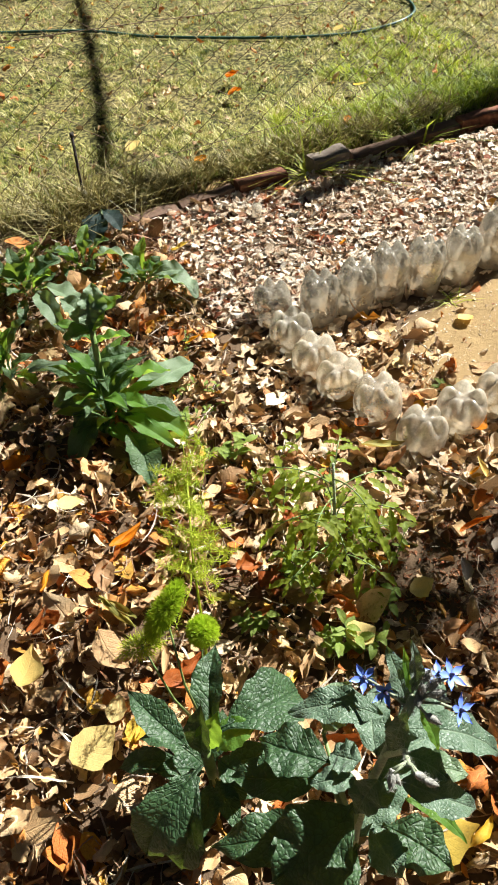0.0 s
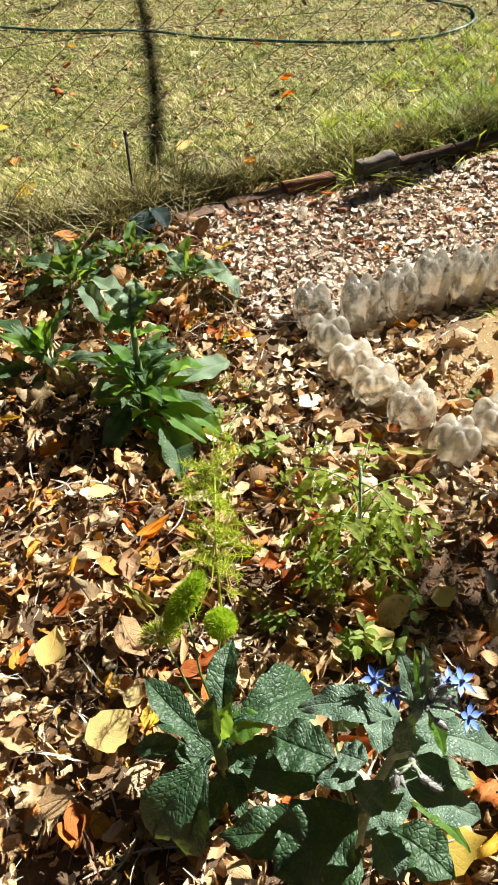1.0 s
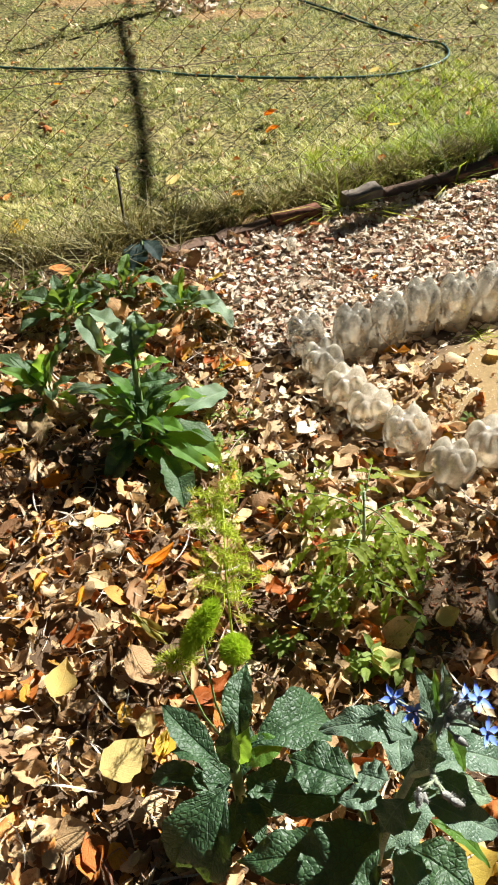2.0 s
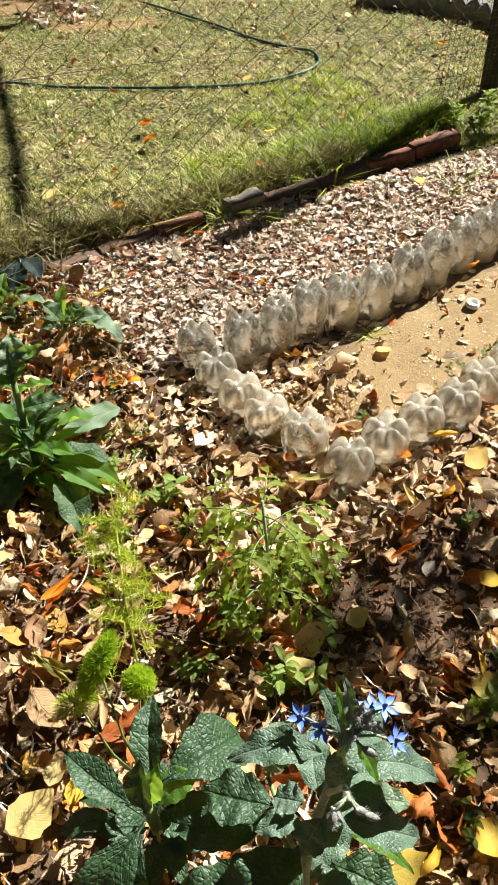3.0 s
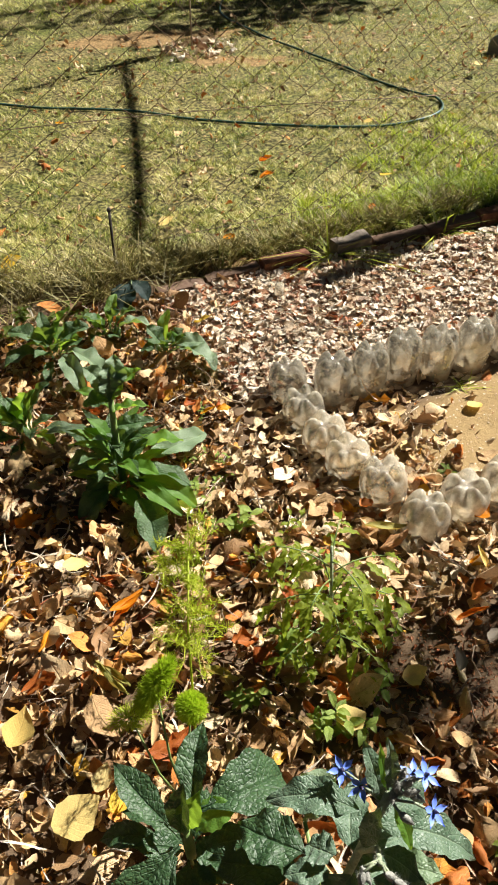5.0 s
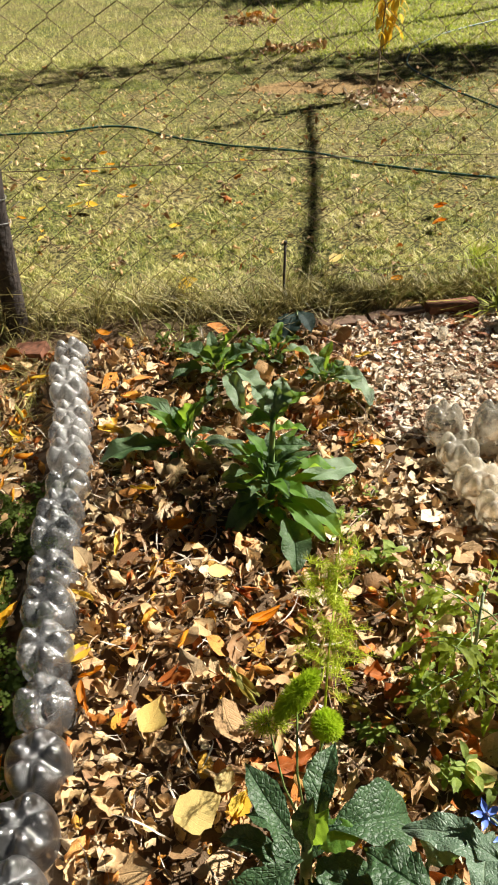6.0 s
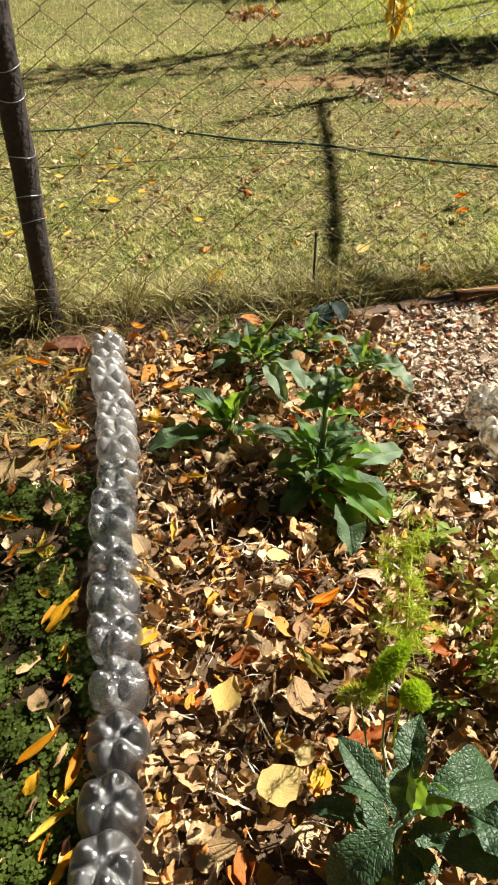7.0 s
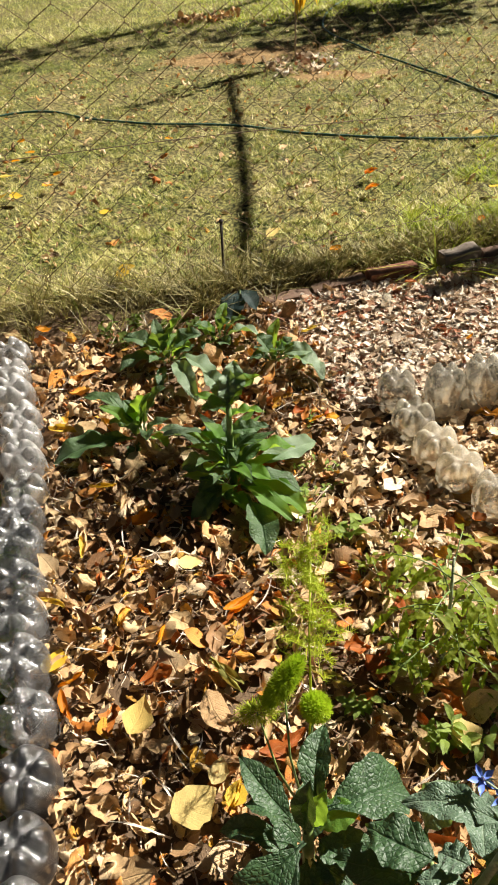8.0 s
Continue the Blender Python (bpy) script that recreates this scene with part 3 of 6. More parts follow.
def blades(name, xy, height, width, lean, mat, label, bend=0.5, steps=((0, 1.0), (0.5, 0.85), (1.0, 0.08))):
    """Grass: each blade two faces, tapering, bent over."""
    n = len(xy)
    x, y = xy[:, 0], xy[:, 1]
    z = np.array([ground_height(a, b) for a, b in xy]) - 0.004
    h = height * np.clip(rng.normal(1, 0.35, n), 0.3, 2.0)
    a = rng.uniform(0, 6.283, n)
    face = a + rng.normal(1.57, 0.6, n)
    l = np.abs(rng.normal(lean, lean * 0.6, n))
    d = np.stack([np.cos(a), np.sin(a)], 1)
    s = np.stack([np.cos(face), np.sin(face)], 1) * (width * rng.uniform(0.6, 1.3, n))[:, None]
    rows = []
    for f, wv in steps:
        off = d * (h * (l * f + bend * f * f))[:, None]
        zz = z + h * (f - 0.45 * bend * f * f * l.clip(0, 1))
        for sg in (-1, 1):
            rows.append(np.stack([x + off[:, 0] + sg * s[:, 0] * wv / 2, y + off[:, 1] + sg * s[:, 1] * wv / 2, zz], 1))
    V = np.stack(rows, 1).reshape(-1, 3)
    q = np.array([(2 * k, 2 * k + 1, 2 * k + 3, 2 * k + 2) for k in range(len(steps) - 1)])
    Q = (np.arange(n)[:, None, None] * (2 * len(steps)) + q[None]).reshape(-1, 4)
    return part(name, big_mesh(name, V, Q, mat), None, label)


# ---- ground: one sheet to the horizon ----
def axis(lo, hi, step, reach):
    inner = list(np.arange(lo, hi + 1e-6, step))
    out, d = [], step
    p = hi
    while p < reach:
        d *= 1.35
        p += d
        out.append(p)
    low, d, p = [], step, lo
    while p > -reach:
        d *= 1.35
        p -= d
        low.append(p)
    return low[::-1] + inner + out


gx, gy = axis(-1.6, 3.6, 0.035, 400), axis(0.0, 6.6, 0.035, 400)
gv = [(x, y, ground_height(x, y)) for y in gy for x in gx]
gq = [(j * len(gx) + i, j * len(gx) + i + 1, (j + 1) * len(gx) + i + 1, (j + 1) * len(gx) + i) for j in range(len(gy) - 1) for i in range(len(gx) - 1)]
tagged(part("ground", big_mesh("ground", gv, gq, M_GROUND)), "brown garden soil with sandy bare patches and turf beyond", "ground", kind="structure")

# ---- fence: leaning post, square post, chain link, straining wires ----
fence = empty("chain_link_fence", (0, 2.78, 0))
tagged(fence, "old rusty chain-link fence on dark weathered posts", "fence")
FO = Vector((0, 2.78, 0))


def fence_point(s, h):
    """Along the fence and up it; the slope and lean of the old posts are in it."""
    return Vector((s + 0.11 * h, 2.715 + 0.14 * s - FO.y + 0.01 * h, h - 0.10 * s * min(1, h * 1.5)))


def post(name, base, top, radius, sides=12, label=""):
    pts = [Vector(base).lerp(Vector(top), i / 14) for i in range(15)]
    v, f = tube([p - FO for p in pts], radius, sides)
    v = [p + Vector((noise.noise(p * 9), noise.noise(p * 9 + Vector((7, 0, 0))), 0)) * 0.006 for p in (Vector(q) for q in v)]
    return part(name, mesh(name, v, f, M_POST), fence, label)


post("post", (-0.600, 2.63, -0.2), (-0.445, 2.64, 1.62), 0.040, 12, "leaning dark weathered wooden post")
post("post", (2.672, 3.09, -0.2), (2.63, 3.10, 1.55), 0.052, 4, "square dark wooden corner post")
stake = empty("garden_stake", (0.383, 2.722, 0.0))
tagged(stake, "short thin black metal stake in the grass", "stake")
sv, sf = tube([(0, 0, -0.08), (0.004, 0, 0.1), (0.012, 0.002, 0.25)], 0.0048, 6)
part("rod", mesh("rod", sv, sf, M_POST), stake)
part("cap", mesh("cap", *tube([(0.012, 0.002, 0.245), (0.0125, 0.002, 0.256)], 0.007, 8), M_POST), stake)

DW, DH = 0.129, 0.113
s0 = -1.75
for k in range(66):
    pts = []
    for i in range(29):
        h = 0.03 + i * DH / 2
        s = s0 + k * DW / 2 + (DW / 4 if (i + k) % 2 else -DW / 4)
        p = fence_point(s, h)
        jit = 0.006
        p += Vector((noise.noise((s * 3, h * 3, 1)), 0.8 * noise.noise((s * 2, h * 2, 5)), noise.noise((s * 3, h * 3, 9)))) * jit * 2
        p.y += 0.003 if (i + k) % 2 else -0.003
        pts += [p - Vector((0, 0, 0.005)), p + Vector((0, 0, 0.005))]
    v, f = tube(pts, 0.00125, 4)
    part("wire", mesh("wire", v, f, M_WIRE), fence)
for h in (0.08, 0.54, 1.18):
    pts = [fence_point(s, h + 0.012 * math.sin(s * 2.1)) for s in np.linspace(-1.8, 2.4, 30)]
    part("straining_wire", mesh("straining_wire", *tube(pts, 0.0014, 5), M_WIRE), fence)
for h in (0.42, 0.50, 0.62, 0.78, 0.86):
    c = Vector((-0.600 + 0.085 * (h + 0.2), 2.63 + 0.005 * (h + 0.2), h)) - FO
    ring = [c + Vector((0.045 * math.cos(a), 0.045 * math.sin(a), 0.006 * math.sin(a * 2 + h * 9))) for a in np.linspace(0, 6.28, 15)]
    part("tie_wire", mesh("tie_wire", *tube(ring, 0.0014, 4), M_BARE), fence, "bare twisted tie wire")
    tail = [c + Vector((0.02 - 0.05 * q + 0.08, -0.045, -0.03 * q)) for q in (0.0, 0.5, 1.0)]
    part("tie_wire", mesh("tie_wire", *tube(tail, 0.0014, 4), M_BARE), fence, "bare twisted tie wire")
# fine square mesh beside the corner post
panel = empty("wire_mesh_panel", (0.08, 2.82, 0))
tagged(panel, "fine dark square wire mesh tied beside the corner post", "wire mesh")
for i in range(13):
    s = 2.24 + i * 0.026
    part("wire", mesh("wire", *tube([Vector((s, 0.235, -0.02)), Vector((s + 0.03, 0.24, 0.5)), Vector((s + 0.05, 0.245, 0.95))], 0.0011, 3), M_WIRE), panel)
for i in range(32):
    h = 0.01 + i * 0.029
    part("wire", mesh("wire", *tube([Vector((2.22, 0.235, h)), Vector((2.4, 0.238, h - 0.004)), Vector((2.57, 0.24, h - 0.01))], 0.0011, 3), M_WIRE), panel)


# ---- brick and stone edging ----
def rough_block(name, size, mat, seed, worn=0.007):
    """Worn brick or stone: a bevelled block with uneven faces."""
    bm = bmesh.new()
    bmesh.ops.create_cube(bm, size=1.0)
    bmesh.ops.scale(bm, vec=size, verts=bm.verts)
    bmesh.ops.subdivide_edges(bm, edges=bm.edges, cuts=7, use_grid_fill=True)
    for v in bm.verts:
        k = [abs(v.co[i]) / (size[i] / 2) for i in range(3)]
        edge = sum(1 for q in k if q > 0.98)
        if edge >= 2:
            v.co *= 1 - worn * edge * 1.6
        v.co += Vector((noise.noise(v.co * 14 + Vector((seed, 0, 0))), noise.noise(v.co * 14 + Vector((0, seed, 3))), noise.noise(v.co * 14 + Vector((5, 0, seed))))) * worn * 0.7
    me = bpy.data.meshes.new(name)
    bm.to_mesh(me)
    bm.free()
    me.materials.append(mat)
    return me


edging = empty("garden_edging", (0.5, 2.6, 0))
tagged(edging, "row of worn red bricks and rough stones edging the bed", "edging", kind="structure")
for i, (x0, x1, top, wide, mat, lab) in enumerate((
        (0.50, 0.67, 0.036, 0.06, M_STONE, ""), (0.68, 0.87, 0.044, 0.06, M_STONE, ""),
        (0.885, 1.065, 0.055, 0.065, M_BRICK, "worn red brick"), (1.165, 1.305, 0.068, 0.07, M_PALESTONE, "rounded grey-brown stone"),
        (1.32, 1.545, 0.042, 0.06, M_STONE, ""), (1.555, 1.775, 0.044, 0.06, M_STONE, ""),
        (1.79, 2.00, 0.050, 0.065, M_BRICK, "dark worn brick"), (2.02, 2.235, 0.062, 0.07, M_BRICK, "worn red brick"))):
    y0, y1 = edge_line(x0), edge_line(x1)
    b = part("brick" if mat is M_BRICK else "stone", rough_block("block", (x1 - x0 + 0.012, wide * 0.85, 0.10), mat, i * 3.3, 0.008 if mat is M_BRICK else 0.011), edging, lab)
    b.matrix_basis = pose((x0 + x1) / 2 - 0.5, (y0 + y1) / 2 - 0.005 - 2.6, top - 0.058, 3 * math.sin(i * 5), 2 * math.cos(i * 3), math.degrees(math.atan2(y1 - y0, x1 - x0)) + 2 * math.sin(i * 7))
    b.location = b.matrix_basis.translation
b = part("half_brick", rough_block("half_brick", (0.11, 0.075, 0.05), M_BRICK, 41), None)
b.matrix_basis = pose(-0.50, 2.475, 0.014, 4, -5, -8)
tagged(b, "broken red-brown brick lying at the end of the bottle row", "brick")


# scalloped concrete edging beyond the corner
def scallop(length=0.40, n=4):
    verts, faces, N = [], [], 40
    for i in range(N + 1):
        u = i / N
        h = 0.085 + 0.035 * abs(math.sin(math.pi * n * u))
        for yy, z in ((-0.05, -0.05), (-0.05, h - 0.012), (-0.038, h), (0.038, h), (0.05, h - 0.012), (0.05, -0.05)):
            verts.append((u * length, yy, z))
    for i in range(N):
        for j in range(5):
            faces.append((i * 6 + j, (i + 1) * 6 + j, (i + 1) * 6 + j + 1, i * 6 + j + 1))
    faces += [tuple(range(6)), tuple(range(N * 6 + 5, N * 6 - 1, -1))]
    return mesh("scalloped_block", verts, faces, M_CONCRETE, smooth=False)


sc = scallop()
for i, (x, y, a) in enumerate(((2.90, 4.66, -48), (3.165, 4.36, -68), (3.30, 3.98, -86), (3.33, 3.57, -90))):
    tagged(part("scalloped_edging", sc, None, "", pose(x, y, 0.02, 0, 0, a)), "grey scalloped concrete lawn edging block", "edging", "scalloped edging blocks")


# ---- garden hose ----
def smooth_line(points, per=8):
    pts = [Vector(p) for p in points]
    out = []
    for i in range(len(pts) - 1):
        p0, p1, p2, p3 = pts[max(0, i - 1)], pts[i], pts[i + 1], pts[min(len(pts) - 1, i + 2)]
        for k in range(per):
            t = k / per
            out.append(0.5 * ((2 * p1) + (p2 - p0) * t + (2 * p0 - 5 * p1 + 4 * p2 - p3) * t * t + (3 * p1 - p0 - 3 * p2 + p3) * t ** 3))
    return out + [pts[-1]]


hose_xy = ((-2.6, 5.05), (-1.164, 5.03), (-0.873, 5.02), (-0.589, 5.063), (-0.367, 4.992), (-0.18, 4.824), (0.03, 4.65), (0.226, 4.527), (0.477, 4.41), (0.70, 4.29), (0.91, 4.13), (1.14, 3.97),
           (1.37, 3.84), (1.626, 3.728), (1.85, 3.694), (2.05, 3.721), (2.175, 3.822), (2.199, 3.948), (2.154, 4.055), (2.048, 4.33), (1.954, 4.679), (1.818, 5.083), (1.671, 5.612), (1.6, 6.4), (2.1, 7.3), (3.5, 8.3))
hp = [Vector((x, y, ground_height(x, y) + 0.011)) for x, y in hose_xy]
hose = part("garden_hose", mesh("garden_hose", *tube(smooth_line(hp), 0.0065, 8), M_HOSE))
tagged(hose, "green plastic garden hose looped across the lawn", "hose")


# ---- bottles: upside-down drink bottles pushed into the soil ----
def bottle_mesh(seed, height, mat, R=0.058):
    """Five-footed base on top, straight wall below it, running on into the soil."""
    r = random.Random(seed)
    N = 50
    ph = r.uniform(0, 6.28)
    prof = [(0.02, -0.016, 0), (0.12, -0.017, 0.0), (0.24, -0.015, 0.0), (0.36, -0.008, 0.35), (0.47, -0.001, 0.85), (0.57, 0.0, 1.0), (0.67, -0.003, 1.0), (0.77, -0.009, 0.85), (0.86, -0.018, 0.6),
            (0.93, -0.029, 0.35), (0.975, -0.043, 0.15), (1.0, -0.060, 0.04), (1.0, -0.078, 0.0), (0.985, -0.096, 0.0), (0.95, -0.115, 0.0), (0.90, -0.135, 0), (0.85, -0.155, 0), (0.80, -0.175, 0), (0.72, -0.20, 0), (0.55, -0.24, 0), (0.27, -0.29, 0)]
    dent = [(r.uniform(0, 6.28), r.uniform(-0.15, -0.05), r.uniform(0.001, 0.005)) for _ in range(3)]
    verts = []
    for q, dz, lobe in prof:
        for k in range(N):
            a = 2 * math.pi * k / N
            c = 0.5 + 0.5 * math.cos(5 * (a + ph))
            valley = (1 - c) ** 1.5 * lobe
            rad = R * q * (1 - 0.06 * valley * (1 if q > 0.6 else 0.0))
            z = dz - 0.027 * valley
            for da, dzz, amt in dent:
                g = math.exp(-((((a - da + math.pi) % 6.2832) - math.pi) / 0.5) ** 2 - ((dz - dzz) / 0.03) ** 2)
                rad -= amt * g
            verts.append((rad * math.cos(a), rad * math.sin(a), z + height))
    split = 12
    wall, base = [], []
    for i in range(len(prof) - 1):
        for k in range(N):
            j = (k + 1) % N
            (base if i < split else wall).append((i * N + k, (i + 1) * N + k, (i + 1) * N + j, i * N + j))
    base.append(tuple(range(N)))
    top, low = verts[:(split + 1) * N], verts[split * N:]
    return mesh("bottle_wall", low, [tuple(v - split * N for v in f) for f in wall], mat), mesh("bottle_base", top, base, mat)


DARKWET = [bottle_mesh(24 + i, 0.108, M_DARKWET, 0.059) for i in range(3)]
WET = [bottle_mesh(20 + i, 0.108, M_WET, 0.059) for i in range(4)]
MIST = [bottle_mesh(30 + i, 0.108, M_MIST, 0.059) for i in range(4)]
LOW = [bottle_mesh(i, 0.108, M_CLEAR, 0.057) for i in range(4)]
TALL = [bottle_mesh(10 + i, 0.160, M_DUSTY, 0.0535) for i in range(4)]


def bottle_row(points, meshes, label, group, tilt=5.0, lift=None):
    for i, (x, y) in enumerate(points):
        dz = 0.012 * math.sin(i * 2.3 + x * 7) if lift is None else lift[i]
        x, y = x + 0.004 * math.sin(i * 2.3), y + 0.003 * math.cos(i * 1.9)
        m = pose(x, y, dz, tilt * math.sin(i * 3.1 + y * 5), tilt * math.cos(i * 1.7 + x * 3), 137.5 * i)
        wall, base = meshes[i % len(meshes)]
        bottle = tagged(part("bottle", wall, None, "", m), label, "bottle", group)
        part("base", base, bottle, "moulded base with five rounded feet")


ROW_A = ((-0.171, 0.700), (-0.177, 0.811), (-0.176, 0.912), (-0.181, 1.029), (-0.191, 1.141), (-0.205, 1.254), (-0.215, 1.364), (-0.232, 1.462), (-0.237, 1.566), (-0.247, 1.665),
         (-0.250, 1.759), (-0.259, 1.860), (-0.267, 1.948), (-0.287, 2.058), (-0.308, 2.171), (-0.327, 2.274), (-0.347, 2.407))
bottle_row(ROW_A[10:], MIST, "clear plastic bottle upside down in soil, misted inside", "bottles edging the long side", 4)
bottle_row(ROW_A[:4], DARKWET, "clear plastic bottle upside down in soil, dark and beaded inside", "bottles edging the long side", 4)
bottle_row(ROW_A[4:10], WET, "clear plastic bottle upside down in soil, beaded with water", "bottles edging the long side", 4)
ROW_B = ((0.782, 1.925), (0.883, 1.864), (0.997, 1.876), (1.102, 1.893), (1.207, 1.890), (1.322, 1.901), (1.450, 1.930), (1.572, 1.952), (1.685, 1.990), (1.790, 2.010), (1.900, 2.030), (2.012, 2.052), (2.124, 2.070))
bottle_row(ROW_B, TALL, "tall clear plastic bottle upside down, dusty inside", "bottles along the back of the path", 4, [-0.052, -0.005, 0.0, 0.005, -0.005, -0.003, 0.0, 0.006, 0.004, 0.0, 0.0, 0.006, 0.0])
ROW_C = ((0.787, 1.802), (0.799, 1.691), (0.838, 1.597), (0.883, 1.485), (0.928, 1.366))
bottle_row(ROW_C, LOW, "clear plastic bottle upside down in leaf litter", "bottles across the path end", 7, [-0.005, 0, 0, 0.0, -0.012])
ROW_D = ((1.049, 1.395), (1.161, 1.419), (1.275, 1.426), (1.372, 1.457), (1.478, 1.478), (1.585, 1.502), (1.690, 1.520), (1.797, 1.545), (1.905, 1.566))
bottle_row(ROW_D, LOW[::-1], "clear plastic bottle upside down beside the sandy path", "bottles along the front of the path", 5, [0.0, -0.005, 0.0, 0.0, 0, 0, 0, 0, 0])


# ---- plants ----
def comfrey(name, at, leaves, label, bright=(), pale=(), pucker=0.020, kind="paddle", ovate=99):
    """Rosette of broad puckered leaves; leaves: base, tip, width, bow."""
    p = empty(name, at)
    tagged(p, label, "plant")
    for i, (b, t, w, bow) in enumerate(leaves):
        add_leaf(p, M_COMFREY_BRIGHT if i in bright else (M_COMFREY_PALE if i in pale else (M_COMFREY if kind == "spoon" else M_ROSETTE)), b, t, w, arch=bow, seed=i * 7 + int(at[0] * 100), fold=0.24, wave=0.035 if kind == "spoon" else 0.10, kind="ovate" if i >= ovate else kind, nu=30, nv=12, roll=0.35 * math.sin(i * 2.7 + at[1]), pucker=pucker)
    return p


def ring_leaves(c, n, length, width, rise, seed, bow=0.16, low=0.03):
    """Leaves all round a crown at c."""
    r = random.Random(seed)
    out = []
    for i in range(n):
        a = 6.283 * i / n + r.uniform(-0.3, 0.3)
        l = length * r.uniform(0.75, 1.15)
        b = (c[0] + 0.012 * math.cos(a), c[1] + 0.012 * math.sin(a), c[2] + low)
        t = (c[0] + l * math.cos(a), c[1] + l * math.sin(a), c[2] + low + rise * r.uniform(0.3, 1.5))
        out.append((b, t, width * r.uniform(0.8, 1.15), bow * r.uniform(0.6, 1.4)))
    return out


# tall flowering-stem plant in the middle of the bed
A = (0.279, 1.680, 0.0)
tall = comfrey("leafy_plant", A, [
    ((0.285, 1.682, 0.09), (0.441, 1.687, 0.12), 0.070, 0.12), ((0.300, 1.700, 0.07), (0.509, 1.774, 0.05), 0.062, 0.12), ((0.293, 1.670, 0.08), (0.436, 1.594, 0.06), 0.054, 0.15),
    ((0.296, 1.660, 0.06), (0.439, 1.552, 0.03), 0.054, 0.18), ((0.292, 1.659, 0.06), (0.399, 1.519, 0.05), 0.044, 0.15), ((0.300, 1.630, 0.05), (0.325, 1.455, 0.02), 0.074, 0.12),
    ((0.265, 1.690, 0.10), (0.121, 1.810, 0.12), 0.054, 0.15), ((0.262, 1.695, 0.08), (0.159, 1.750, 0.06), 0.054, 0.2), ((0.269, 1.664, 0.12), (0.220, 1.607, 0.17), 0.049, 0.05)] + [((0.266, 1.672, 0.05), (0.169, 1.576, 0.02), 0.060, 0.2), ((0.274, 1.668, 0.06), (0.258, 1.616, 0.05), 0.034, 0.1), ((0.284, 1.674, 0.06), (0.364, 1.592, 0.12), 0.044, 0.15),
    ((0.262, 1.680, 0.06), (0.195, 1.653, 0.04), 0.054, 0.2)] + [((0.281, 1.675, 0.08), (0.359, 1.683, 0.15), 0.044, 0.08), ((0.272, 1.687, 0.08), (0.243, 1.735, 0.13), 0.044, 0.08),
    ((0.288, 1.697, 0.20), (0.382, 1.693, 0.20), 0.038, 0.1), ((0.290, 1.698, 0.24), (0.373, 1.674, 0.26), 0.042, 0.1), ((0.295, 1.700, 0.28), (0.372, 1.705, 0.34), 0.057, 0.08),
    ((0.290, 1.700, 0.25), (0.219, 1.750, 0.28), 0.038, 0.1), ((0.294, 1.705, 0.29), (0.247, 1.765, 0.33), 0.054, 0.1), ((0.296, 1.705, 0.30), (0.320, 1.750, 0.36), 0.060, 0.06),
    ((0.292, 1.700, 0.28), (0.231, 1.705, 0.27), 0.044, 0.12), ((0.295, 1.700, 0.28), (0.308, 1.730, 0.35), 0.049, 0.06), ((0.286, 1.697, 0.17), (0.226, 1.745, 0.17), 0.033, 0.1),
    ((0.286, 1.695, 0.15), (0.344, 1.681, 0.16), 0.033, 0.1)],
    "tall green leafy plant with broad puckered leaves on a stem", (0, 3, 4, 8, 11, 16, 17, 18), (1, 6, 19, 20, 22), ovate=15)
add_stem(tall, M_STEM, [(0.279, 1.680, -0.01), (0.286, 1.688, 0.18), (0.294, 1.700, 0.295)], 0.010, 0.6)
for i, (b, t, w, bow) in enumerate(ring_leaves(A, 14, 0.12, 0.036, 0.06, 5) + ring_leaves((A[0], A[1], 0.05), 13, 0.115, 0.036, 0.08, 6, 0.18, 0.05) + ring_leaves((A[0] + 0.005, A[1] + 0.01, 0.13), 8, 0.075, 0.034, 0.05, 16, 0.14, 0.02)):
    add_leaf(tall, M_COMFREY_BRIGHT if i % 5 < 2 else M_ROSETTE, b, t, w, arch=bow, seed=i + 60, nu=12, nv=6)

comfrey("leafy_plant", (0.053, 1.912, 0), [
    ((0.055, 1.918, 0.05), (0.028, 1.942, 0.15), 0.046, 0.08), ((0.060, 1.911, 0.06), (0.087, 1.909, 0.18), 0.055, 0.06), ((0.066, 1.918, 0.05), (0.140, 1.962, 0.16), 0.060, 0.1),
    ((0.040, 1.930, 0.06), (-0.085, 2.019, 0.12), 0.055, 0.2), ((0.035, 1.912, 0.04), (-0.182, 1.865, 0.03), 0.076, 0.15), ((0.070, 1.905, 0.05), (0.221, 1.827, 0.04), 0.050, 0.15),
    ((0.046, 1.908, 0.05), (-0.024, 1.948, 0.08), 0.044, 0.15), ((0.060, 1.905, 0.04), (0.129, 1.842, 0.05), 0.038, 0.15), ((0.050, 1.898, 0.04), (0.034, 1.828, 0.03), 0.044, 0.15),
    ((0.040, 1.906, 0.04), (-0.060, 1.892, 0.04), 0.044, 0.15), ((0.054, 1.918, 0.06), (0.044, 1.897, 0.14), 0.034, 0.05)]
    + ring_leaves((0.053, 1.912, 0), 6, 0.09, 0.036, 0.09, 3), "low green leafy plant with upright puckered leaves", (1, 7, 10, 12, 14), (5,))
